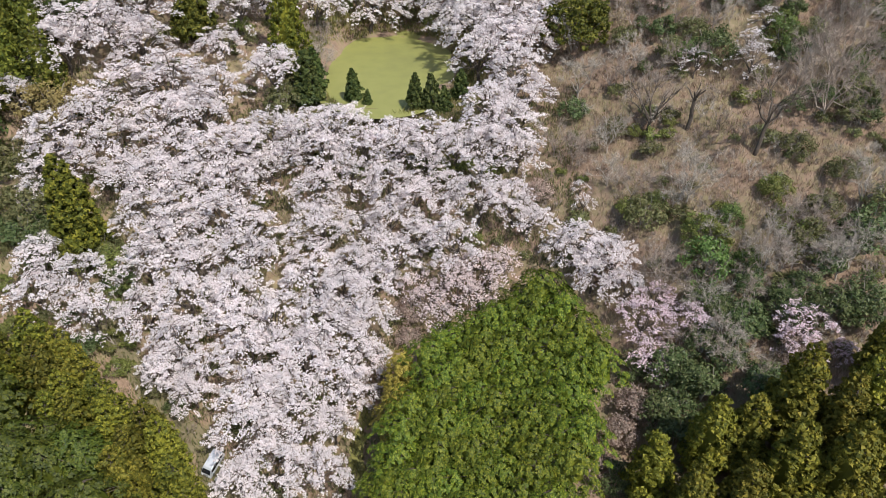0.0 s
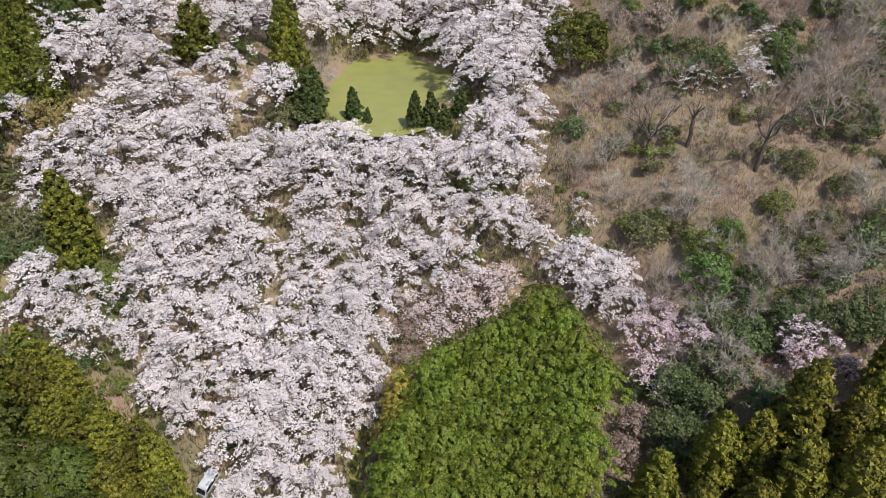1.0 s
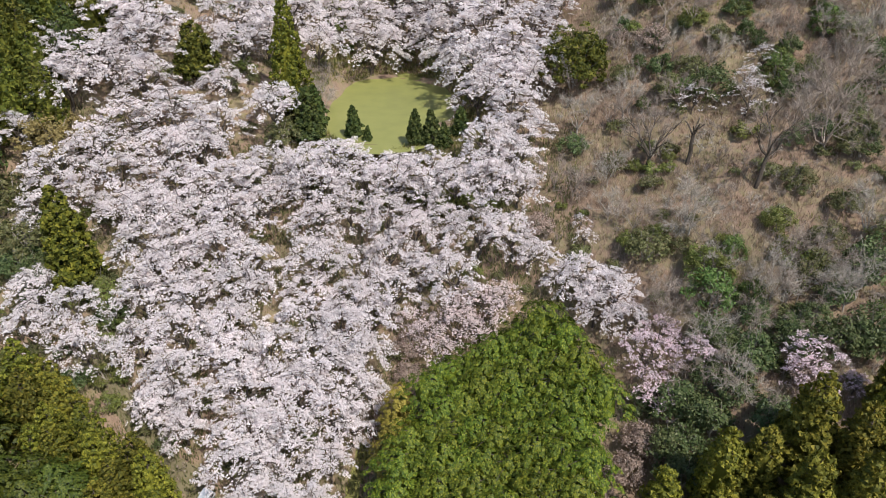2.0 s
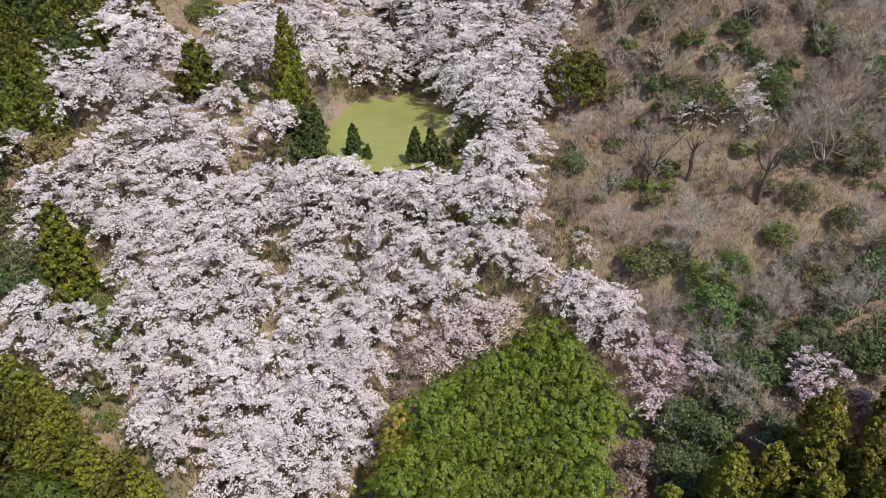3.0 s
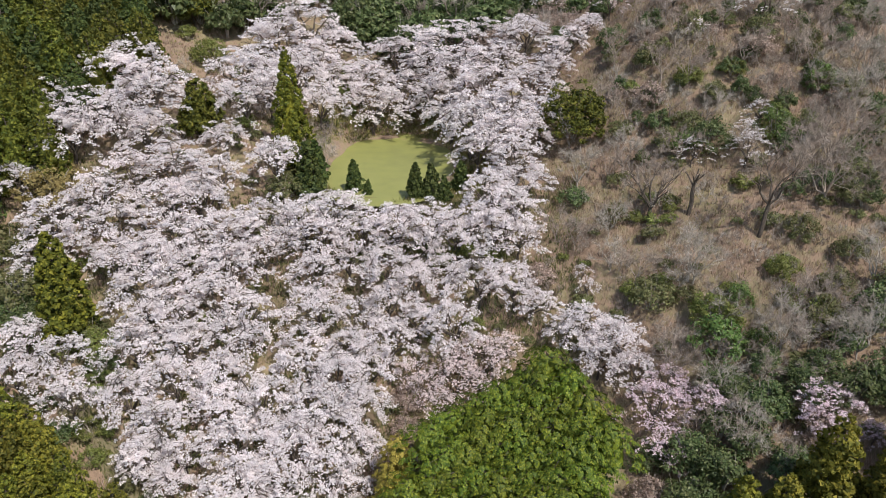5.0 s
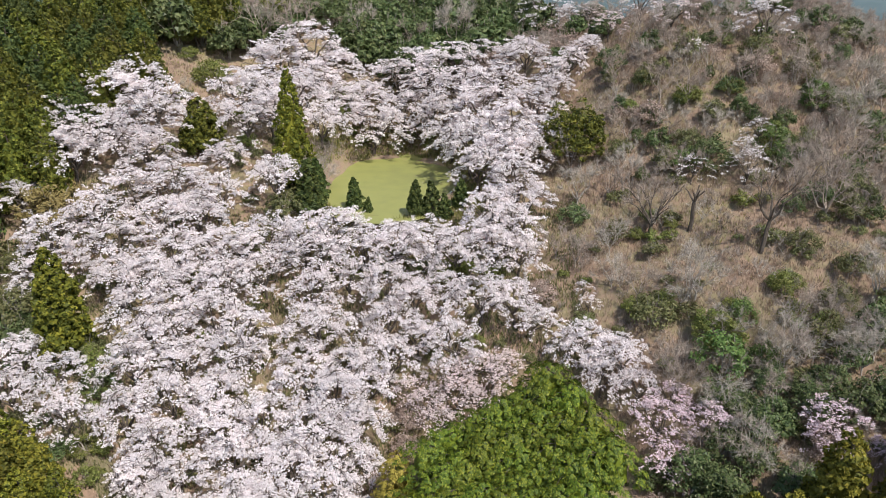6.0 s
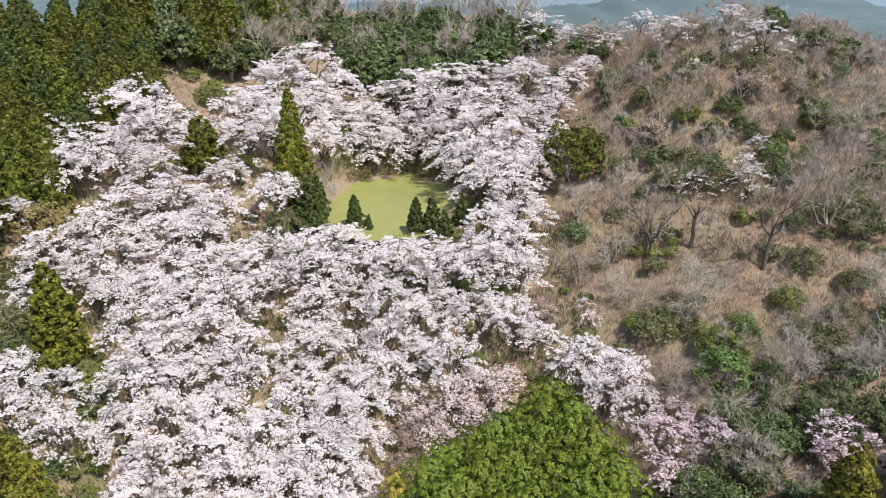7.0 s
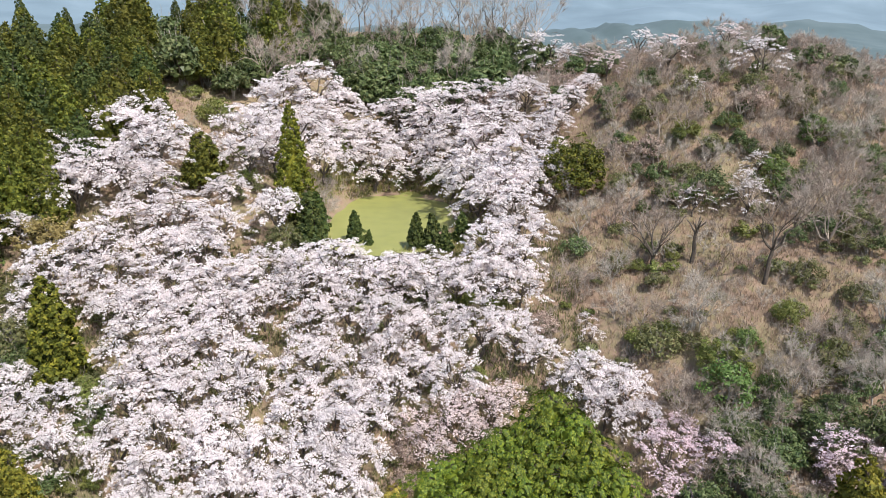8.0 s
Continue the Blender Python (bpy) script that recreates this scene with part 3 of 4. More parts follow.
PINK_CHERRIES = [
    (27.5, 70.3, 0.85),
    (28.5, 66.3, 0.68),
    (33.4, 68.9, 0.6),
    (29.7, 73.5, 0.6),
    (45.8, 64.3, 0.77),
    (44.2, 64, 0.54),
    (49.9, 61.4, 0.42),
]
FADED_CHERRIES = [
    (0.8, 81.6, 0.74),
    (9.2, 83.0, 0.6),
    (-3.5, 80.6, 0.69),
    (4.3, 83.3, 0.7),
    (-1.9, 78.8, 0.64),
    (2.2, 78.8, 0.83),
    (7.1, 81.4, 0.81),
    (-0.2, 75.4, 0.71),
    (5.4, 79.1, 0.68),
]
THIN_CHERRIES = [
    (48.9, 105, 0.72),
    (41, 107.3, 0.6),
    (49.8, 108.7, 0.55),
    (53.2, 112.5, 0.53),
    (21.7, 88.9, 0.37),
    (21.2, 91.5, 0.31),
    (41.8, 151.6, 0.87),
    (45.7, 142.3, 1),
    (23.4, 168.4, 1.39),
    (33.9, 166.1, 0.76),
    (47.4, 132.1, 0.44),
    (28.1, 147.2, 0.62),
    (20.5, 195.1, 0.72),
    (58.9, 148.1, 0.79),
    (29.3, 166.6, 0.86),
    (35.1, 150.2, 0.78),
    (60.2, 133.1, 1.11),
]
SHRUBS = [
    (37.4, 78.9, 1.31),
    (29.8, 84.8, 1.54),
    (21.8, 105.7, 1.17),
    (43.5, 122.4, 0.92),
    (42.1, 114, 1.2),
    (51.6, 123.6, 1.12),
    (56.2, 113.4, 0.88),
    (31.5, 117, 0.98),
    (37.7, 121.7, 0.8),
    (47.1, 83.3, 0.97),
    (51.9, 90.4, 1.08),
    (57.5, 98.9, 1.14),
    (54.6, 110.2, 0.92),
    (61.2, 94, 1.1),
    (65, 104.4, 1.03),
    (48.7, 76.4, 1.09),
    (56.5, 85.2, 1.03),
]
DARK_SHRUBS = [
    (39.2, 67, 1.73),
    (40, 59.7, 1.62),
    (32.1, 62.6, 1.7),
    (37.1, 70.7, 1.3),
    (44.5, 68.9, 1.26),
    (55.3, 75.2, 1.47),
    (36.3, 63.6, 1.53),
    (41.2, 71.7, 1.3),
    (34.4, 65.8, 1.41),
    (50.6, 72.1, 1.28),
    (29.6, 59.1, 1.5),
    (52, 66, 1.37),
    (47, 69.6, 1.26),
]
SLOPE_SHRUBS = [
    (-50.2, 83.0, 1.3),
    (-51.9, 84.6, 1.2),
    (-48.8, 80.4, 1.2),
    (-48.2, 78.6, 1.0),
    (-40.6, 66.4, 0.8),
    (-37.5, 64.6, 0.7),
    (-49.1, 145.6, 1.72),
    (-63.3, 89.1, 1.86),
    (-63.5, 85.7, 1.51),
    (-39.5, 97.7, 0.75),
    (-27.7, 110, 1.42),
    (-23.7, 112.1, 1.35),
    (-73.5, 117.8, 2.03),
    (-68, 95.3, 1.81),
    (-60.5, 85.1, 1.51),
    (4.8, 87.5, 0.7),
    (-31, 103.1, 0.69),
    (-2.2, 99.2, 0.92),
    (1.5, 98.4, 0.83),
    (-52.9, 94.8, 0.73),
]
RIDGE_EVERGREENS = [
    (-20.9, 172.6, 2.89),
    (-15, 180.2, 2.79),
    (-7.7, 178.2, 2.64),
    (1.8, 181.7, 2.67),
    (-3.5, 187.3, 2.46),
    (9, 178.9, 2.37),
    (-24.7, 182.5, 2.41),
    (-28.6, 178.7, 2.37),
    (-36.4, 191.4, 2.5),
    (-13.3, 188, 2.47),
    (13.6, 183.7, 2.01),
    (-66.9, 183.5, 2.39),
    (-70.3, 179.9, 1.96),
    (-55.2, 186.9, 2.45),
    (-48.1, 188.5, 2.48),
    (-63.8, 181.6, 1.99),
]
BROWN_SHRUBS = [
    (12.2, 159.5, 2.39),
    (44.8, 64.5, 0.94),
    (-27.1, 178.9, 1.97),
    (37.5, 122.3, 1.4),
    (56.6, 126.3, 1.65),
    (25.8, 61.2, 1.36),
    (23.3, 58.8, 1.18),
    (27.5, 59.1, 1),
    (19.9, 54.8, 1.15),
    (44.7, 62.4, 0.97),
    (-4.7, 78.2, 1.25),
    (-5, 74.6, 1.01),
    (15.3, 92.4, 1.19),
]
FRESH_SHRUBS = [
    (-4.0, 98.0, 0.9),
    (-0.3, 97.6, 0.9),
    (-8.6, 98.4, 0.8),
    (-13.2, 98.0, 0.8),
    (4.3, 98.2, 0.8),
    (7.9, 96.8, 0.8),
    (-59.2, 157.8, 1.2),
    (-56.0, 153.0, 1.0),
    (-52.0, 147.0, 0.8),
    (-50, 150.8, 1.12),
    (-23.2, 158.4, 1.46),
    (-23, 154.4, 1.25),
    (-40.2, 133.5, 1.09),
    (-37.2, 125.6, 0.96),
    (34.9, 126.4, 0.8),
    (44.2, 123.5, 1.07),
    (51.8, 123.6, 1.06),
    (37, 81.1, 1.18),
    (39.7, 82.6, 0.8),
    (27.9, 86.6, 0.97),
    (31.9, 87, 0.78),
    (47, 84.6, 0.8),
    (30.9, 99.9, 0.68),
    (36, 99.8, 0.61),
]
ALL_CHERRIES = CHERRIES_A + CHERRIES_B + CHERRIES_C + CHERRIES_D + CHERRIES_E


# ---- things ----
def inside(poly, x, y):
    c = False
    for (x1, y1), (x2, y2) in zip(poly, poly[1:] + poly[:1]):
        if (y1 > y) != (y2 > y) and x < (x2 - x1) * (y - y1) / (y2 - y1) + x1:
            c = not c
    return c


def scatter(seed, poly, gap, jitter=0.4):
    """Points on a jittered triangular grid within an outline."""
    rng = random.Random(seed)
    xs, ys = [p[0] for p in poly], [p[1] for p in poly]
    y, row, out = min(ys), 0, []
    while y < max(ys):
        x = min(xs) + (gap / 2 if row % 2 else 0)
        while x < max(xs):
            a, b = x + rng.uniform(-jitter, jitter) * gap, y + rng.uniform(-jitter, jitter) * gap
            if inside(poly, a, b):
                out.append((a, b))
            x += gap
        y, row = y + gap * 0.866, row + 1
    return out


# cherries on the slope below the dam and round the pond
WHITE = "white flowering cherry tree in full blossom on the grassy slope"
for k, (x, y, s) in enumerate(ALL_CHERRIES):
    v = k % 6
    plant(("cherry", v), lambda: cherry(100 + v, BLOSSOM, 64 + 3 * v), x, y, s * (1.14 if y > 108 else 1.06), tilt=5, stretch=min(1.2, 1.15 / max(s, 0.7) ** 0.4), label=WHITE, group="white cherry trees")
for k, (x, y, s) in enumerate(PINK_CHERRIES):
    v = k % 2
    plant(("pink", v), lambda: cherry(140 + v, BLOSSOM_PINK, 62, 16), x, y, s, tilt=5, label="pale pink cherry tree in blossom among evergreen shrubs", group="pink cherry trees")
for k, (x, y, s) in enumerate(FADED_CHERRIES):
    v = k % 2
    plant(("faded", v), lambda: cherry(150 + v, BLOSSOM_DULL, 58, 13), x, y, s, tilt=5, label="dull pink cherry tree with thin blossom beside cypresses", group="fading cherry trees")
for k, (x, y, s) in enumerate(THIN_CHERRIES):
    v = 0 if y < 115 else k % 2
    plant(("thin", v), lambda: cherry(160 + v, [BLOSSOM, BLOSSOM_DULL][v], 40, 17, 5.0, 8.5), x, y, s, tilt=5, label="sparse wild cherry tree with few white blossoms on the hillside", group="wild cherry trees")

# close stand of cypresses
HEART = [(12.3, 69.8), (17, 64), (18.6, 56), (16, 48), (12, 42), (9, 37), (-5.5, 37), (-6.6, 43), (-7.2, 53), (-6.4, 62), (1.5, 64.2), (7.5, 66.5)]
EDGE = [(12.7, 68.9), (10.2, 68.2), (7.0, 67.4), (4.0, 67.0), (1.2, 66.2), (-1.4, 64.6), (15.2, 66.6), (17.2, 63.2), (18.4, 59.0)]
INNER = [(x, y) for x, y in scatter(5, HEART, 3.0, 0.3) if min(math.hypot(x - a, y - b) for a, b in EDGE) > 2.0 and math.hypot(x + 5.6, y - 64.0) > 4.4]
for k, (x, y) in enumerate(EDGE + INNER):
    v = k % 5
    canopy = -9.3 + 0.36 * (min(x, 17) - 12) + 0.28 * (y - 61.4) + 2.0 * math.exp(-((x - 12.5) ** 2 + (y - 68.9) ** 2) / 9)
    plant(("hinoki", v), lambda: conifer(200 + v, HINOKI, 15.0, 3.7, 0.6, 96, 46, 0.6, 0.1, 0.66, "cypress_tree", True, True), x, y, 1.0, stretch=(canopy + random.Random(k).uniform(-0.5, 0.35) - height(x, y)) / 15.0, tilt=1, label="bright green cypress in a dense close-grown stand", group="cypress stand")
plant(("pale_hinoki", 0), lambda: conifer(207, YELLOW_CYPRESS, 13.0, 2.7, 0.6, 170, 40, 0.6, 0.1, 0.2, "cypress_tree", True), -5.6, 65.0, 1.0, stretch=(-14.6 - height(-5.6, 65.0)) / 13.0, label="yellowish cypress at the edge of the stand", category="tree")
plant(("pale_hinoki", 0), None, -6.3, 60.5, 1.05, stretch=(-17.2 - height(-6.3, 60.5)) / 13.0, label="yellowish cypress at the edge of the stand", category="tree")

# cedar woods
CEDARS_LOW = [(-62, 67), (-52, 65.5), (-42, 61), (-34.3, 54.7), (-30.3, 48.7), (-27.3, 41), (-28, 37), (-56, 37), (-64, 50), (-68, 66)]
for k, (x, y) in enumerate(scatter(6, CEDARS_LOW, 4.3, 0.32)):
    v = k % 3
    size = random.Random(k).uniform(0.88, 1.15)
    if inside(CEDARS_LOW, x + 5.5, y + 5.5):
        plant(("deep", v), lambda: conifer(230 + v, DEEP_CYPRESS, 14.0, 3.6, 0.6, 110, 36, 0.64, 0.115, 0.55, "cypress_tree", True, True), x, y, size * 0.95, tilt=2, label="deep green cypress in a dense plantation above the track", group="cypress plantation")
    else:
        plant(("cedar", v), lambda: conifer(220 + v, YELLOW_CEDAR if v == 2 else OLIVE_CEDAR, 14.0, 2.7, 0.75, 190, 28, 0.6, 0.15, 0.25), x, y, size, tilt=2, label="olive green cedar along the edge of the plantation", group="cedars beside the track")
CEDARS_HIGH = [(-54, 134), (-58, 124), (-61, 113), (-67, 102), (-74, 92), (-82, 92), (-94, 140), (-94, 152), (-78, 156), (-60, 148)]
for k, (x, y) in enumerate(scatter(7, CEDARS_HIGH, 5.6, 0.3)):
    v = k % 4
    plant(("high", v), lambda: conifer(240 + v, DARK_CONIFER if v == 2 else CEDAR, 14.0, 3.7, 0.75, 170, 22, 0.74, 0.21, 0.2), x, y, random.Random(k).uniform(0.85, 1.15), tilt=2, label="dark green cedar on the upper wooded spur", group="cedar wood on the spur")
for x, y, s in [(24.7, 50.3, 0.85), (31.5, 52, 0.9), (35, 51.5, 0.85), (40.5, 54, 1.05), (44, 50.5, 0.95), (38, 47, 0.95), (33, 45, 0.9), (28, 46, 0.8), (43, 45, 1.0), (48, 53, 0.9), (48, 47, 1.0), (37, 41, 0.9), (30, 39, 0.8), (24, 43, 0.7), (43, 39, 0.9), (52, 58, 0.8)]:
    v = int(x) % 3
    plant(("gully", v), lambda: conifer(225 + v, YELLOW_CEDAR, 14.0, 2.8, 0.7, 190, 30, 0.7, 0.2), x, y, s * 1.1, tilt=2, label="yellowish green cedar among shrubs in the gully", group="cedars in the gully")

# single conifers
plant(("spire", 0), lambda: conifer(260, OLIVE_CEDAR, 21.2, 3.5, 0.8, 420, 30, 0.6, 0.18, 0.04), -27.0, 118.0, 1.0, label="tall slender dark cedar beside the pond", category="tree")
plant(("single", 0), lambda: conifer(261, OLIVE_CEDAR, 13.0, 2.7, 0.7, 230, 32, 0.7, 0.2, 0.05), -54.6, 84.5, 1.3, label="rust-tinged green cedar among the cherries", category="tree")
plant(("round", 0), lambda: bush(262, CEDAR, 5.4, 12.0, 230, 36, 0.85, 0.22, "evergreen_tree", 0.1), 23.4, 121.0, 1.03, label="round-headed evergreen tree above the pond", category="tree")
plant(("roundlet", 0), lambda: conifer(263, CEDAR, 9.0, 3.2, 0.6, 170, 28, 0.7, 0.22, 0.08), -44.0, 121.0, 1.15, label="small dense dark conifer on the slope", category="tree")
for x, y, s in [(-15.6, 112.5, 1.0), (-4.7, 108.8, 1.0), (-2.0, 109.2, 1.1), (0.2, 109.8, 0.8), (3.2, 114.0, 0.9), (-13.0, 110.5, 0.5), (-23.5, 112.0, 1.6), (-22.5, 115.0, 1.3)]:
    plant(("juniper", 0), lambda: conifer(270, DARK_CONIFER, 4.8, 1.15, 0.85, 70, 26, 0.38, 0.16, 0.05, "juniper"), x, y, s * 1.3, label="small dark green conifer on the pond bank", group="conifers on the pond bank")

# shrubs
for k, (x, y, s) in enumerate(SHRUBS):
    v = k % 3
    plant(("shrub", v), lambda: bush(300 + v, [BRIGHT_LEAF, EVERGREEN, LAUREL][v]), x, y, s, label="rounded green shrub on the brown hillside", category="shrub", group="hillside shrubs")
for k, (x, y, s) in enumerate(DARK_SHRUBS):
    v = k % 3
    plant(("thicket", v), lambda: bush(310 + v, LAUREL, 2.2, 3.8, 64, 40, 0.6, 0.12), x, y, s * 0.8, label="dark evergreen shrub in the shaded gully", category="shrub", group="gully shrubs")
for k, (x, y, s) in enumerate(SLOPE_SHRUBS):
    v = k % 3
    plant(("shrub", v), lambda: bush(300 + v, EVERGREEN), x, y, s, label="green shrub between the cherry trees", category="shrub", group="slope shrubs")
for k, (x, y, s) in enumerate(RIDGE_EVERGREENS):
    v = k % 3
    plant(("thicket", v), lambda: bush(310 + v, LAUREL, 2.2, 3.8, 64, 40, 0.6, 0.12), x, y, s, label="dark evergreen tree on the ridge behind the pond", group="ridge evergreens")
plant(("ochre", 0), lambda: bush(320, OCHRE_LEAF, 4.6, 7.0, 110, 30, 0.75, 0.14, "budding_tree", 0.1), -63.4, 103.6, 1.35, label="tree with yellow-brown spring buds among cherries", category="tree")

# bare trees on the brown hillside
BARE = "leafless grey-brown tree on the dry hillside"
plant(("forked", 0), lambda: bare_tree(400, BARK, 8.0, 5, 3, (0.1, 0), 0.3, 0.32, 3, 9, 0.16, thin=0.03), 32.7, 99.6, 1.3, 0, label="leafless tree with several dark stems", category="tree")
plant(("lopped", 0), lambda: bare_tree(401, BARK, 6.0, 5, 1, (0.15, 0), 0.3, 0.4, 3, 4, 0.66, thin=0.03), 38.4, 98.2, 1.2, 0, label="lopped dark tree with short stub branches", category="tree")
plant(("great", 0), lambda: bare_tree(402, BARK, 10.0, 4, 4, (0.5, 0), 0.3, 0.45, 3, 4, 0.42, thin=0.03), 46.6, 91.3, 1.2, 0, label="large leafless tree with a thick forked trunk", category="tree")
for k, (x, y, s) in enumerate([(20.7, 96.6, 1.0), (35.4, 86.5, 1.2), (30.8, 76, 1.3), (36.6, 63, 1.1), (40, 60, 0.9), (34.8, 70.6, 1.0), (40.4, 70.4, 1.0), (43.5, 73.5, 1.1), (47.5, 78.0, 1.1), (53.0, 72.0, 1.2), (28.5, 88.5, 1.1), (26.0, 97.0, 1.0), (-24.0, 128.0, 1.2), (-22.5, 124.0, 1.0), (-58.0, 84.0, 0.8)]):
    v = k % 2
    plant(("pale", v), lambda: bare_tree(410 + v, [TWIG, PALE_TWIG][v], 6.0, 5, 4, (0, 0), 0.11, 0.6, 3, 5, 0.18, haze=v, thin=0.024), x, y, s, label="pale leafless tree with spreading branches", group="pale bare trees")
HILL = [(24, 104), (30, 112), (28, 130), (34, 150), (70, 150), (95, 120), (90, 85), (60, 72), (54, 84), (58, 100), (44, 108), (30, 102)]
for k, (x, y) in enumerate(scatter(8, HILL, 6.8, 0.45)):
    v = k % 4
    plant(("bare", v), lambda: bare_tree(420 + v, TWIG, 7.0, 5, 3, (0, 0), 0.15, 0.5, 2, 20, 0.3, haze=v % 2, thin=0.03), x, y, random.Random(k).uniform(0.7, 1.2), tilt=8, label=BARE, group="bare trees on the hillside")
RIDGE = [(-45, 158), (-50, 175), (-20, 190), (20, 185), (30, 170), (10, 168), (-20, 168), (-32, 158)]
for k, (x, y) in enumerate(scatter(9, RIDGE, 12.0, 0.45)):
    v = k % 4
    plant(("bare", v), lambda: bare_tree(420 + v, TWIG, 7.0, 5, 3, (0, 0), 0.15, 0.5, 2, 20, 0.3, haze=v % 2, thin=0.03), x, y, random.Random(k).uniform(1.3, 1.9), tilt=4, stretch=1.25, label="tall thin leafless tree on the ridge line", group="bare trees on the ridge")
MID = [(18, 92), (22, 104), (30, 112), (44, 110), (56, 100), (54, 84), (60, 74), (46, 70), (30, 78)]
for k, (x, y) in enumerate(scatter(30, MID, 7.5, 0.5)):
    v = k % 2
    plant(("grey", v), lambda: bare_tree(440 + v, [TWIG, PALE_TWIG][v], 5.0, 6, 3, (0, 0), 0.08, 0.6, 2, 16, 0.1, "bare_tree", v, 0.026), x, y, random.Random(k).uniform(0.5, 0.95), tilt=8, label="small grey leafless tree with a twiggy crown", group="small bare trees")
GULLY = [(24, 60), (30, 70), (28, 82), (44, 82), (60, 72), (62, 58), (50, 60), (44, 66), (32, 58)]
for k, (x, y) in enumerate(scatter(10, GULLY, 6.5, 0.45)):
    v = k % 4
    plant(("bare", v), lambda: bare_tree(420 + v, TWIG, 7.0, 5, 3, (0, 0), 0.15, 0.5, 2, 20, 0.3, haze=v % 2, thin=0.03), x, y, random.Random(k).uniform(0.5, 0.9), tilt=8, label="leafless scrub tree in the gully", group="bare scrub in the gully")

# brown budding thickets, fresh shrubs and the wooded ridge behind the pond
for x, y, s in BROWN_SHRUBS:
    plant(("brown", 0), lambda: bush(370, REDDISH, 2.2, 3.0, 60, 34, 0.65, 0.1, "budding_shrub"), x, y, s, label="reddish-brown budding shrub among the trees", category="shrub", group="budding shrubs")
for x, y, s in FRESH_SHRUBS:
    plant(("fresh", 0), lambda: bush(371, BRIGHT_LEAF, 2.2, 2.8, 60, 44, 0.6, 0.11), x, y, s, label="fresh yellow-green shrub on the slope", category="shrub", group="fresh green shrubs")
BAND = [(-30, 168), (-26, 184), (0, 188), (20, 182), (24, 168), (6, 164), (-12, 168)]
for k, (x, y) in enumerate(scatter(21, BAND, 4.6, 0.4)):
    v = k % 3
    plant(("laurel", v), lambda: bush(330 + v, LAUREL, 2.6, 5.0, 80, 22, 0.7, 0.23, "evergreen_tree"), x, y, random.Random(k).uniform(1.4, 2.2), label="dark green broadleaf evergreen behind the pond", group="evergreens behind the pond")
CREST = [(-80, 158), (-60, 151), (-46, 158), (-30, 176), (-30, 196), (-60, 200), (-90, 185)]
for k, (x, y) in enumerate(scatter(22, CREST, 6.5, 0.4)):
    v = k % 3
    s = random.Random(k).uniform(0.8, 1.3)
    if k % 3 == 0:
        plant(("high", v), lambda: conifer(240 + v, DARK_CONIFER if v == 2 else CEDAR, 14.0, 3.7, 0.75, 170, 22, 0.74, 0.21, 0.2), x, y, s * 1.15, label="dark conifer on the ridge line", group="ridge conifers")
    else:
        plant(("laurel", v), lambda: bush(330 + v, LAUREL, 2.6, 5.0, 80, 22, 0.7, 0.23, "evergreen_tree"), x, y, s * 1.9, label="grey-green evergreen tree on the ridge line", group="evergreens on the ridge")

# broadleaf evergreens and great grey bare crowns that stand out on the hillside and in the gully
FRESH_TREES = [(36.9, 75.2, 1.4), (41.2, 74.5, 0.8), (55.4, 110.0, 1.3), (64.8, 118.3, 1.2), (40.2, 110.2, 0.9), (40.6, 81.2, 0.8)]
DARK_TREES = [(29.0, 55.5, 1.2), (28.0, 60.0, 1.1), (26.2, 66.0, 0.9), (49.0, 66.0, 1.2), (46.0, 66.5, 0.9), (21.5, 52.5, 1.0), (34.9, 72.1, 0.85), (40.6, 68.1, 0.9), (43.6, 109.3, 1.4), (37.3, 122.7, 0.8), (56.1, 74.0, 1.6), (69.1, 105.5, 1.3), (44.0, 68.9, 0.8), (36.8, 69.1, 0.9), (52.5, 65.5, 1.4), (53.3, 97.8, 0.72), (33.3, 139.8, 1.2), (30.5, 64.5, 1.3), (33.5, 60.5, 1.3)]
OLIVE_TREES = [(68.7, 115.0, 1.2), (48.7, 75.0, 1.2), (62.5, 98.0, 1.1), (61.0, 79.0, 1.3), (66.0, 88.0, 1.2), (52.0, 79.5, 1.0), (27.5, 100.0, 0.8), (60.0, 110.0, 1.0), (72.0, 98.0, 1.3), (38.0, 130.0, 1.1), (58.0, 130.0, 1.2), (47.0, 133.0, 1.1), (66.0, 127.0, 1.2)]
for kind, places, leaf, words in (("fresh_tree", FRESH_TREES, HILL_LEAF, "bright green broadleaf evergreen on the brown hillside"), ("dark_tree", DARK_TREES, LAUREL, "dark green broadleaf evergreen in the gully"), ("olive_tree", OLIVE_TREES, EVERGREEN, "olive green small evergreen tree on the dry slope")):
    for k, (x, y, s) in enumerate(places):
        v = k % 2
        plant((kind, v), lambda: bush(380 + v, leaf, 2.6, 4.6, 70, 28, 0.65, 0.13, "evergreen_tree", 0.08), x, y, s, label=words, group=kind.replace("_", " ") + "s")
GREY_TREES = [(22.8, 108.9, 1.1), (57.2, 94.9, 1.6), (65.4, 120.2, 1.4), (57.7, 80.5, 1.2), (42.8, 73.0, 0.9), (45.0, 72.4, 0.9), (51.6, 70.6, 1.0), (34.2, 105.5, 0.9), (28.1, 109.6, 0.9), (72.7, 119.8, 1.3), (64.5, 94.6, 1.4), (63.1, 104.5, 1.3), (36.0, 86.0, 1.1), (31.0, 75.0, 1.0), (60.5, 101.0, 1.4), (69.0, 112.0, 1.3), (50.0, 76.0, 1.0), (18.0, 99.0, 0.8), (25.5, 92.0, 0.8)]
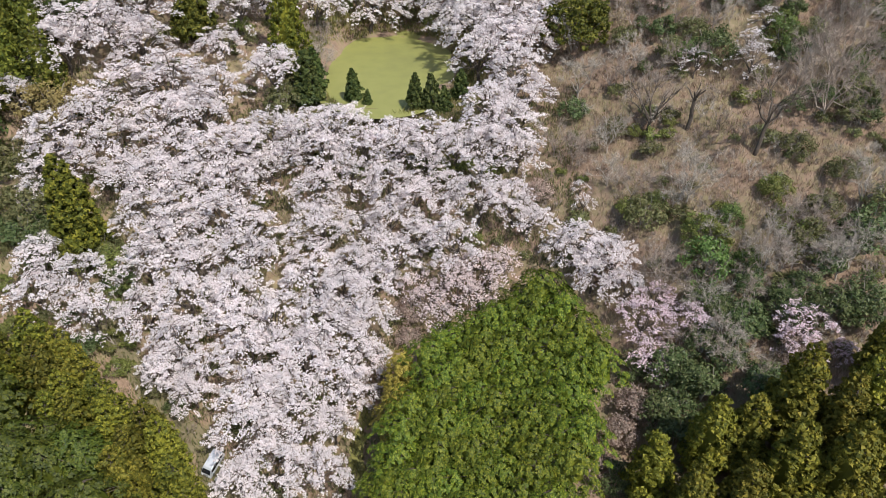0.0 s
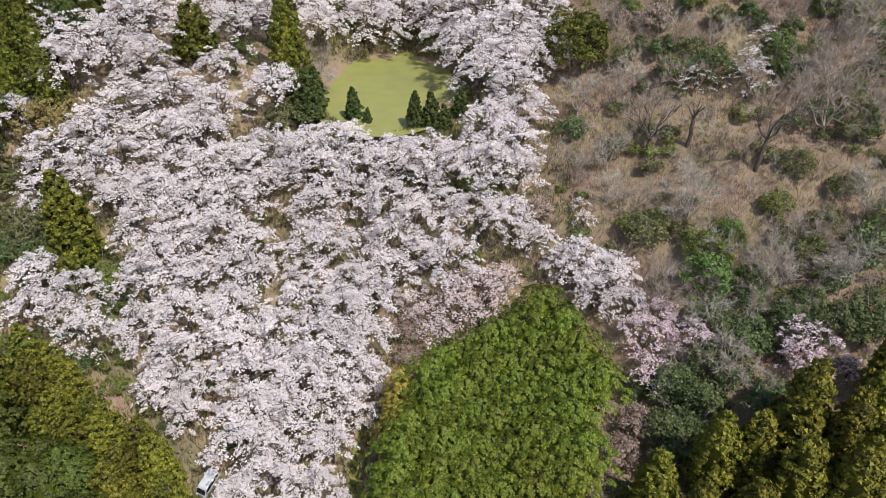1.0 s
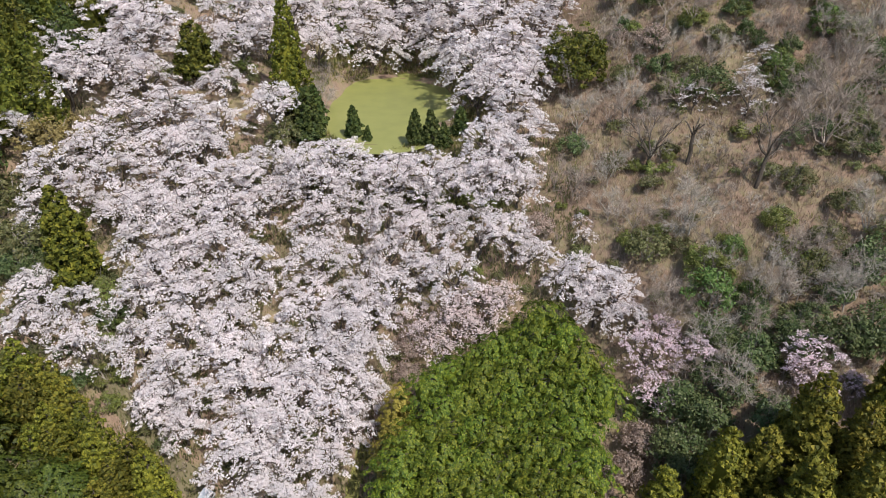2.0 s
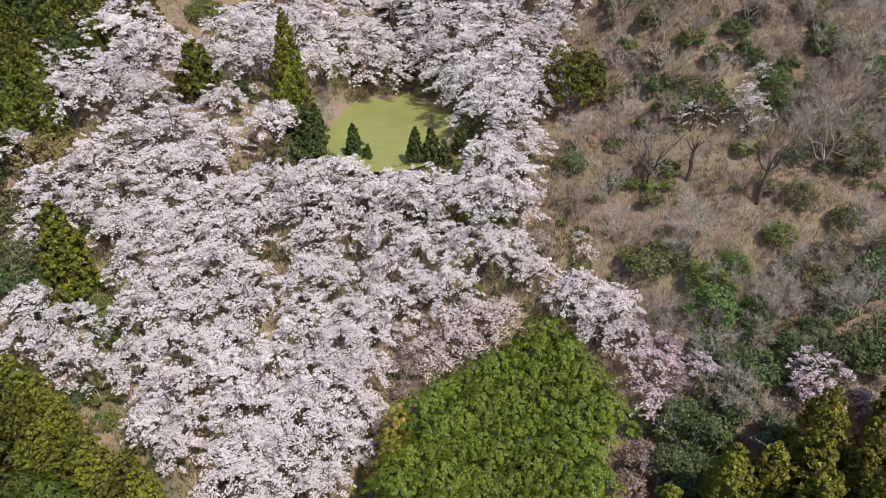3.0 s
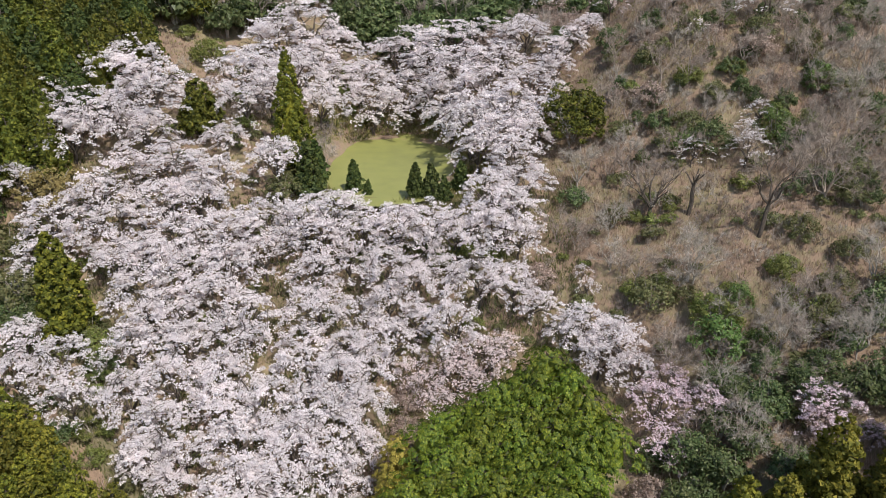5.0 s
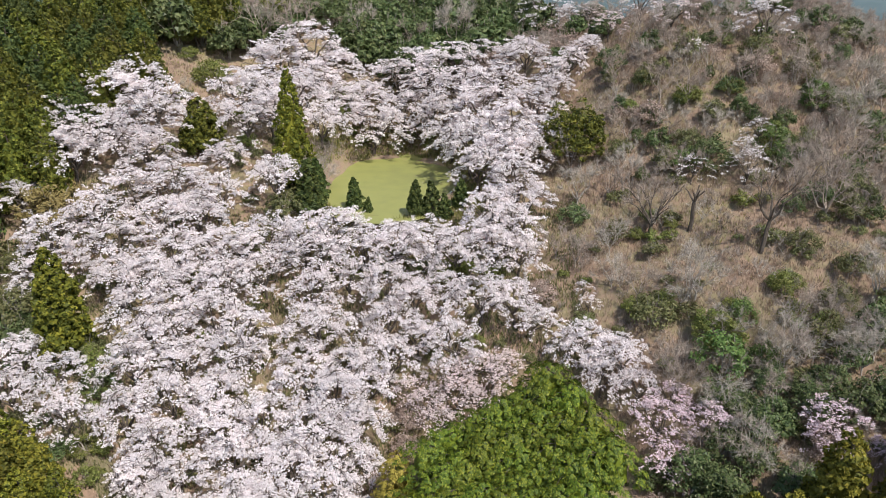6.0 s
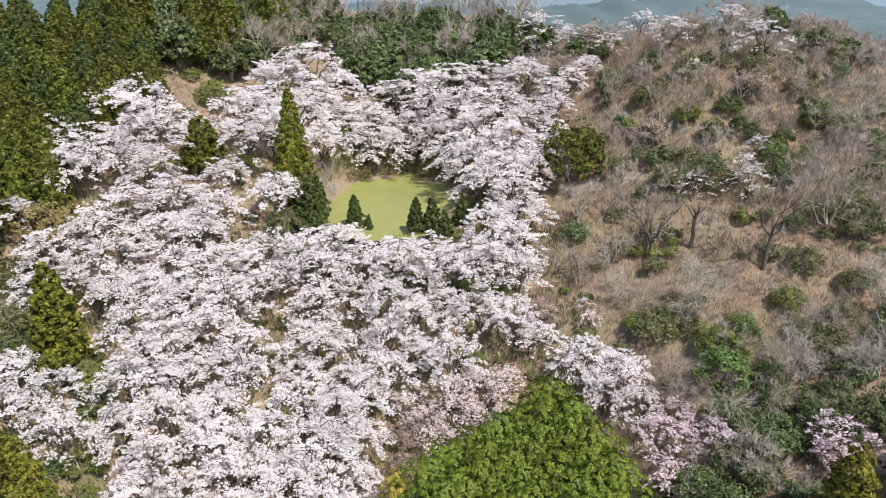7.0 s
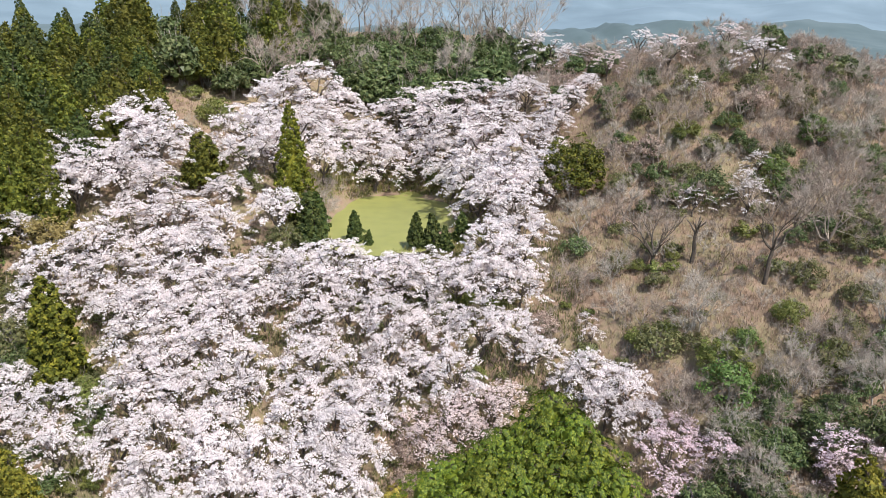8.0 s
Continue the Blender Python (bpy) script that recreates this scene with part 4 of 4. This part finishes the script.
for k, (x, y, s) in enumerate(GREY_TREES):
    v = k % 3
    plant(("hoary", v), lambda: bare_tree(460 + v, PALE_TWIG if v == 0 else TWIG, 7.5, 6, 4, (0, 0), 0.15, 0.5, 2, 13, 0.14, haze=v == 0, thin=0.026), x, y, s, tilt=6, label="grey leafless tree with a wide twiggy crown", group="grey bare trees")

# tall conifers, thin bare poles and budding crowns against the distance
for x, y, s in [(-100, 168, 0.72), (-92, 172, 0.62), (-57, 190, 1.0), (-50, 192, 0.95), (-84, 178, 0.66), (-70, 186, 0.7), (-41, 192, 0.8), (-35, 190, 0.75), (-47, 186, 0.7), (-76, 168, 0.64)]:
    plant(("ridge_spire", 0), lambda: conifer(264, DARK_CONIFER, 21.0, 3.4, 0.8, 200, 24, 0.95, 0.24, 0.2), x, y, s, tilt=2, label="tall dark conifer standing above the ridge line", group="tall ridge conifers")
POLES = [(-64, 180), (-64, 194), (-30, 196), (14, 192), (28, 184), (24, 174), (-10, 182), (-34, 182)]
for k, (x, y) in enumerate(scatter(45, POLES, 5.0, 0.45)):
    v = k % 3
    plant(("pole", v), lambda: bare_tree(470 + v, [TWIG, BARK, PALE_TWIG][v], 15.0, 4, 3, (0.3, 0), 0.16, 0.28, 2, 12, 0.5, haze=v == 2, thin=0.028), x, y, random.Random(k).uniform(0.75, 1.15), tilt=3, label="tall thin leafless tree on the ridge line", group="tall bare ridge trees")
BROW = [(64, 146), (66, 158), (80, 162), (96, 156), (100, 138), (80, 134)]
for k, (x, y) in enumerate(scatter(46, BROW, 6.0, 0.45)):
    v = k % 3
    plant(("hoary", v), lambda: bare_tree(460 + v, TWIG, 7.5, 6, 4, (0, 0), 0.15, 0.5, 2, 13, 0.14, thin=0.026), x, y, random.Random(k).uniform(0.6, 0.95), tilt=5, label="grey leafless tree on the brow of the hill", group="bare trees on the brow")

# low bare scrub over the hillside and the gully
SCRUB = [(14, 92), (22, 104), (30, 118), (32, 140), (50, 152), (80, 140), (92, 110), (80, 70), (62, 54), (46, 60), (30, 68), (24, 80)]
for k, (x, y) in enumerate(scatter(23, SCRUB, 4.1, 0.5)):
    v = k % 4
    if (k * 7) % 10 < 6 or y > 112:
        plant(("scrub", v), lambda: bare_tree(430 + v, [TWIG, PALE_TWIG, TWIG, BARK][v], 3.4, 5, 2, (0, 0), 0.045, 0.6, 2, 16, 0.05, "bare_shrub", v == 1, 0.024), x, y, random.Random(k).uniform(0.6, 1.3), tilt=6, label="leafless grey-brown shrub on the dry slope", category="shrub", group="bare shrubs")
    else:
        plant(("low", v), lambda: bush(340 + v, [EVERGREEN, BRIGHT_LEAF, EVERGREEN, EVERGREEN][v], 1.3, 1.5, 26, 30, 0.48, 0.12), x, y, random.Random(k).uniform(0.6, 1.4), label="low green shrub on the dry slope", category="shrub", group="low shrubs")
SIDE = [(-76, 68), (-76, 98), (-62, 98), (-52, 78), (-40, 64), (-46, 65), (-60, 70)]
for k, (x, y) in enumerate(scatter(26, SIDE, 4.8, 0.45)):
    v = k % 3
    plant(("shrub", v), lambda: bush(300 + v, EVERGREEN), x, y, random.Random(k).uniform(0.6, 1.1), label="olive green shrub beside the cedar plantation", category="shrub", group="shrubs beside the plantation")
BANK = [(-25, 146), (-18, 156), (0, 156), (8, 146), (6, 140), (1, 147), (-8, 151), (-20, 148)]
for k, (x, y) in enumerate(scatter(27, BANK, 3.0, 0.45)):
    v = k % 4
    if k % 4:
        plant(("low", v), lambda: bush(340 + v, [EVERGREEN, BRIGHT_LEAF, EVERGREEN, EVERGREEN][v], 1.3, 1.5, 26, 30, 0.48, 0.12), x, y, random.Random(k).uniform(0.8, 1.4), label="low olive shrub on the far pond bank", category="shrub", group="pond bank shrubs")
LEFT_BANK = [(-28, 112), (-26, 148), (-20.5, 148), (-23.5, 128), (-22.5, 112)]
for k, (x, y) in enumerate(scatter(29, LEFT_BANK, 2.6, 0.45)):
    v = k % 4
    if k % 2:
        plant(("scrub", v), lambda: bare_tree(430 + v, [TWIG, PALE_TWIG, TWIG, BARK][v], 3.4, 5, 2, (0, 0), 0.045, 0.6, 2, 16, 0.05, "bare_shrub", v == 1, 0.024), x, y, random.Random(k).uniform(0.5, 1.1), tilt=6, label="leafless grey shrub on the pond bank", category="shrub", group="pond bank bare shrubs")
    else:
        plant(("low", v), lambda: bush(340 + v, [EVERGREEN, BRIGHT_LEAF, EVERGREEN, EVERGREEN][v], 1.3, 1.5, 26, 30, 0.48, 0.12), x, y, random.Random(k).uniform(0.5, 0.9), label="low olive shrub on the pond bank", category="shrub", group="pond bank shrubs")
UNDER = [(-60, 72), (-62, 112), (-48, 130), (-40, 150), (-28, 150), (-24, 106), (4, 106), (20, 92), (16, 76), (0, 70), (-8, 50), (-24, 50), (-42, 64)]
for k, (x, y) in enumerate(scatter(24, UNDER, 5.0, 0.5)):
    v = k % 4
    if k % 3 == 0:
        plant(("low", v), lambda: bush(340 + v, [EVERGREEN, BRIGHT_LEAF, EVERGREEN, EVERGREEN][v], 1.3, 1.5, 26, 30, 0.48, 0.12), x, y, random.Random(k).uniform(0.6, 1.2), label="low green shrub under the cherry trees", category="shrub", group="undergrowth shrubs")
    elif k % 3 == 1:
        plant(("scrub", v), lambda: bare_tree(430 + v, [TWIG, PALE_TWIG, TWIG, BARK][v], 3.4, 5, 2, (0, 0), 0.045, 0.6, 2, 16, 0.05, "bare_shrub", v == 1, 0.024), x, y, random.Random(k).uniform(0.5, 1.0), tilt=6, label="leafless shrub under the cherry trees", category="shrub", group="undergrowth bare shrubs")


# upright olive evergreens scattered up the brown hillside
UPPER = [(30, 110), (30, 140), (44, 150), (84, 146), (92, 116), (82, 84), (66, 78), (60, 96), (50, 106)]
for k, (x, y) in enumerate(scatter(28, UPPER, 7.2, 0.5)):
    v = k % 3
    plant(("olive", v), lambda: bush(360 + v, [EVERGREEN, LAUREL, LAUREL][v], 1.9, 4.6, 54, 40, 0.6, 0.13, "evergreen_tree"), x, y, random.Random(k).uniform(0.6, 1.1), label="olive green small evergreen tree on the hillside", group="hillside evergreens")

# scrub on the bare strip above the cherries
SLOPE = [(-58, 122), (-50, 150), (-40, 156), (-30, 150), (-33, 124), (-46, 114)]
for k, (x, y) in enumerate(scatter(35, SLOPE, 4.0, 0.5)):
    v = k % 4
    if k % 3 == 0:
        plant(("low", v), lambda: bush(340 + v, [EVERGREEN, BRIGHT_LEAF, EVERGREEN, EVERGREEN][v], 1.3, 1.5, 26, 30, 0.48, 0.12), x, y, random.Random(k).uniform(0.8, 1.5), label="low olive shrub above the cherry trees", category="shrub", group="upper slope shrubs")
    else:
        plant(("grey", v % 2), lambda: bare_tree(440 + v, [TWIG, PALE_TWIG][v % 2], 5.0, 6, 3, (0, 0), 0.08, 0.6, 2, 16, 0.1, "bare_tree", v % 2, 0.026), x, y, random.Random(k).uniform(0.4, 0.8), tilt=8, label="small grey leafless tree above the cherries", group="small bare trees")
# pale budding crowns over the upper hillside and the crest
BUDS = [(30, 118), (32, 142), (48, 150), (84, 142), (88, 112), (70, 100), (50, 116)]
for k, (x, y) in enumerate(scatter(36, BUDS, 7.5, 0.5)):
    v = k % 3
    plant(("bud", v), lambda: bush(350 + v, REDDISH, 2.4, 6.0, 46, 26, 0.75, 0.1, "budding_tree"), x, y, random.Random(k).uniform(0.6, 1.0), label="budding pinkish-brown tree on the hillside", group="budding trees on the hillside")
TOP = [(28, 150), (36, 162), (60, 168), (88, 160), (100, 140), (84, 132), (60, 142), (40, 146)]
for k, (x, y) in enumerate(scatter(25, TOP, 6.0, 0.45)):
    v = k % 3
    if k % 3 == 0:
        plant(("laurel", v), lambda: bush(330 + v, LAUREL, 2.6, 5.0, 80, 22, 0.7, 0.23, "evergreen_tree"), x, y, random.Random(k).uniform(0.7, 1.2) * (1.0 if x > 66 else 0.65), label="dark evergreen tree on the crest", group="evergreens on the crest")
    else:
        plant(("bud", v), lambda: bush(350 + v, REDDISH, 2.4, 6.0, 46, 26, 0.75, 0.1, "budding_tree"), x, y, random.Random(k).uniform(0.8, 1.3) * (1.0 if x > 66 else 0.6), label="budding reddish-brown tree on the crest", group="budding trees on the crest")


# the saddle between ridge and crest
SADDLE = [(14, 160), (18, 178), (34, 178), (42, 164), (34, 148), (22, 148)]
for k, (x, y) in enumerate(scatter(37, SADDLE, 4.6, 0.45)):
    v = k % 3
    if k % 4 == 0:
        plant(("laurel", v), lambda: bush(330 + v, LAUREL, 2.6, 5.0, 80, 22, 0.7, 0.23, "evergreen_tree"), x, y, random.Random(k).uniform(0.8, 1.2), label="dark evergreen tree on the saddle", group="trees on the saddle")
    elif k % 4 == 1:
        plant(("bare", v), lambda: bare_tree(420 + v, TWIG, 7.0, 5, 3, (0, 0), 0.15, 0.5, 2, 20, 0.3, haze=v % 2, thin=0.03), x, y, random.Random(k).uniform(0.9, 1.3), tilt=5, label="leafless tree on the saddle", group="bare trees on the saddle")
    else:
        plant(("bud", v), lambda: bush(350 + v, REDDISH, 2.4, 6.0, 46, 26, 0.75, 0.1, "budding_tree"), x, y, random.Random(k).uniform(0.8, 1.2), label="budding pinkish-brown tree on the saddle", group="budding trees on the saddle")


def tufts(name, seed, count, mat, label, tall, blades, wide, keep, west=-85, east=85, south=42, north=185):
    """Upright blades and stalks in tufts over the slopes."""
    rng = np.random.RandomState(seed)
    x, y = rng.uniform(west, east, count), rng.uniform(south, north, count)
    q = ((x - POND[0]) / POND[2]) ** 2 + ((y - POND[1]) / POND[3]) ** 2
    ok = keep(x, y, rng.uniform(0, 1, count)) & (q > 1.1)
    x, y = x[ok], y[ok]
    n = len(x)
    b = np.stack([x, y, ground_height(x, y) - 0.05], 1)
    b = np.repeat(b, blades, 0) + np.concatenate([rng.normal(0, 0.28, (n * blades, 2)), np.zeros((n * blades, 1))], 1)
    h = np.repeat(tall * rng.uniform(0.5, 1.4, n), blades) * rng.uniform(0.6, 1.2, n * blades)
    a = rng.uniform(0, 6.283, n * blades)
    side = np.stack([np.cos(a), np.sin(a), a * 0], 1) * wide
    tip = b + np.stack([rng.normal(0, 0.28, n * blades) * h, rng.normal(0, 0.28, n * blades) * h, h], 1)
    v = np.stack([b - side, b + side, tip], 1).reshape(-1, 3)
    k = np.arange(n * blades) * 3
    tagged(new(name, raw_mesh(name, v, np.stack([k, k + 1, k + 2], 1).tolist(), [mat])), label, "grass", kind="stuff")


tufts("dry_grass", 31, 40000, DRY, "dry brown grass and stalks over the hillside", 0.75, 5, 0.06, lambda x, y, r: r < 0.55 + 0.35 * wave(x, y, 22, 41) + 0.25 * (x > 15))
tufts("green_grass", 32, 22000, GRASS, "yellow-green spring grass in patches on the slope", 0.5, 5, 0.06, lambda x, y, r: r < 0.45 + 0.6 * wave(x, y, 18, 42) + 0.35 * (x < 15))
tufts("dry_brush", 33, 42000, DRY, "thin reddish-brown stalks and brushwood over the hillside", 1.25, 4, 0.028, lambda x, y, r: (r < 0.6 + 0.4 * wave(x, y, 12, 43)) & (x > 20 - 0.12 * (y - 90)), 12, 88, 58, 152)
tufts("undergrowth", 34, 36000, EVERGREEN, "olive green undergrowth and weeds beneath the cherry trees", 0.8, 4, 0.09, lambda x, y, r: (r < 0.75 + 0.5 * wave(x, y, 9, 44)) & (x < 18 + 0.1 * (y - 60)), -82, 24, 42, 112)
tufts("bank_grass", 38, 16000, GRASS, "olive grass and reeds round the pond edge", 0.7, 5, 0.07, lambda x, y, r: ((x - POND[0]) / POND[2]) ** 2 + ((y - POND[1]) / POND[3]) ** 2 < 2.4, -34, 12, 98, 160)
tufts("bank_scrub", 39, 5000, EVERGREEN, "low green scrub round the pond edge", 1.0, 6, 0.1, lambda x, y, r: (((x - POND[0]) / POND[2]) ** 2 + ((y - POND[1]) / POND[3]) ** 2 < 2.2) & (y > 112) & (r < 0.5 + 0.5 * wave(x, y, 6, 47)), -34, 12, 98, 160)


# ---- the track and the van on it ----
def ribbon(name, way, wide, mat, lift):
    way = np.asarray(way, float)
    s = np.linspace(0, len(way) - 1, 60)
    x, y = np.interp(s, np.arange(len(way)), way[:, 0]), np.interp(s, np.arange(len(way)), way[:, 1])
    d = unit(np.stack([np.gradient(x), np.gradient(y)], 1))
    rows = []
    for k in range(6):
        off = (k / 5 - 0.5) * wide * (1 + 0.15 * np.sin(s * 5 + k))
        a, b = x - d[:, 1] * off, y + d[:, 0] * off
        rows.append(np.stack([a, b, ground_height(a, b) + lift - (0.12 if k in (0, 5) else 0.0)], 1))
    v = np.stack(rows, 1).reshape(-1, 3)
    f = [(i * 6 + j, i * 6 + j + 1, (i + 1) * 6 + j + 1, (i + 1) * 6 + j) for i in range(59) for j in range(5)]
    return new(name, raw_mesh(name, v, f, [mat], True))


tagged(ribbon("track_road", [(-52, 76), (-44, 69), (-38, 63.6), (-33.5, 60), (-30.6, 56.5), (-27, 49), (-23, 42), (-18, 34)], 3.4, TRACK, 0.1), "narrow earth track curving below the cedars", "track", kind="structure")
tagged(ribbon("grass_path", [(-10.5, 66), (-11.8, 60), (-11.2, 54), (-11, 47), (-10, 38)], 2.6, GRASS, 0.06), "mown grass path between cherries and cypresses", "path", kind="structure")


def box(size, at, bevel=0.0):
    b = bmesh.new()
    bmesh.ops.create_cube(b, size=1.0, matrix=Matrix.LocRotScale(Vector(at), None, Vector(size)))
    if bevel:
        bmesh.ops.bevel(b, geom=b.edges[:], offset=bevel, segments=2, affect="EDGES")
    v = [tuple(q.co) for q in b.verts]
    f = [tuple(q.index for q in face.verts) for face in b.faces]
    b.free()
    return v, f


def extrude_profile(profile, wide, taper):
    """A body from its side outline (y, z), narrowed at the roof."""
    n = len(profile)
    v = []
    for s in (-1, 1):
        for y, z in profile:
            v.append((s * (wide / 2 - taper * max(0.0, z - 0.95)), y, z))
    f = [tuple(range(n))[::-1], tuple(range(n, 2 * n))]
    f += [(i, (i + 1) % n, n + (i + 1) % n, n + i) for i in range(n)]
    return v, f


def van():
    thing = new("van")
    side = [(-1.68, 0.3), (-1.7, 0.75), (-1.62, 0.95), (-1.05, 1.62), (-0.85, 1.74), (1.4, 1.76), (1.6, 1.62), (1.68, 0.95), (1.7, 0.35)]
    body = part("body", extrude_profile(side, 1.48, 0.14), CAR_PAINT, thing, "silver-white painted body")
    mod = body.modifiers.new("round", "BEVEL")
    mod.width, mod.segments, mod.limit_method = 0.06, 3, "ANGLE"
    def pane(a, b, wa, wb, name):
        d = np.array([0, b[1] - a[1], -(b[0] - a[0])])
        n = -d / np.linalg.norm(d) * 0.012
        if n[2] < 0:
            n = -n
        part(name, ([np.array((-wa, *a)) + n, np.array((wa, *a)) + n, np.array((wb, *b)) + n, np.array((-wb, *b)) + n], [(0, 1, 2, 3)]), CAR_GLASS, body, "dark glass")
    pane((-1.56, 1.02), (-1.1, 1.57), 0.66, 0.58, "windscreen")
    pane((1.665, 1.05), (1.61, 1.55), 0.62, 0.56, "rear_window")
    for s in (-1, 1):
        for y0, y1 in ((-1.15, -0.25), (-0.15, 0.75), (0.85, 1.45)):
            q = [(s * (0.752 - 0.14 * (z - 0.95)), y, z) for y, z in ((y0 + (0.0 if y0 > -1 else -0.2), 1.03), (y1, 1.03), (y1, 1.55), (y0 + (0.0 if y0 > -1 else 0.12), 1.55))]
            part("side_window", (q, [(0, 1, 2, 3)]), CAR_GLASS, body, "dark glass")
        for y in (-1.1, 1.15):
            path = [(s * 0.6, y, 0.27), (s * 0.64, y, 0.27), (s * 0.74, y, 0.27), (s * 0.76, y, 0.27)]
            wheel = part("wheel", tube(path, (0.22, 0.27, 0.27, 0.2), 18), RUBBER, thing, "black tyre")
            part("rim", tube([(s * 0.75, y, 0.27), (s * 0.775, y, 0.27)], (0.16, 0.14), 14), RIM_METAL, wheel)
        part("headlight", box((0.26, 0.06, 0.16), (s * 0.55, -1.69, 0.78), 0.02), LAMP_GLASS, thing, "clear headlight")
        part("mirror", box((0.16, 0.1, 0.16), (s * 0.82, -1.1, 1.1), 0.03), CAR_PAINT, thing)
    part("bumper", box((1.46, 0.12, 0.26), (0, -1.7, 0.4), 0.04), CAR_PAINT, thing)
    part("grille", box((0.7, 0.03, 0.1), (0, -1.715, 0.75), 0.01), CAR_GLASS, thing, "dark grille")
    return thing


CAR = (-30.4, 57.0)
up = Vector((height(CAR[0] - 1, CAR[1]) - height(CAR[0] + 1, CAR[1]), height(CAR[0], CAR[1] - 1.5) - height(CAR[0], CAR[1] + 1.5), 2.0))
car = van()
car.matrix_basis = Matrix.Translation((CAR[0], CAR[1], height(*CAR) + 0.12)) @ Vector((0, 0, 1)).rotation_difference(Vector((up.x, up.y * 0.66, up.z))).to_matrix().to_4x4() @ pose(0, 0, 0, 0, 0, -22)
tagged(car, "silver-white small van parked on the earth track", "van")


# ---- houses on the far plain ----
def far_house():
    thing = new("house")
    part("wall", box((12, 9, 6), (0, 0, 3)), HOUSE_WALL, thing, "pale walls with haze tinted in")
    part("roof", ([(-6.6, -5, 6), (6.6, -5, 6), (6.6, 5, 6), (-6.6, 5, 6), (-6, 0, 9), (6, 0, 9)], [(0, 1, 5, 4), (2, 3, 4, 5), (1, 2, 5), (3, 0, 4), (3, 2, 1, 0)]), HOUSE_ROOF, thing, "grey roof with haze tinted in")
    return thing


rng = random.Random(77)
for k in range(60):
    r, a = rng.uniform(1900, 2600), rng.uniform(0.47, 0.66)
    plant(("house", 0), far_house, r * math.sin(a), r * math.cos(a), rng.uniform(0.5, 0.9), label="pale house in the distant hazy town", category="house", group="distant town")
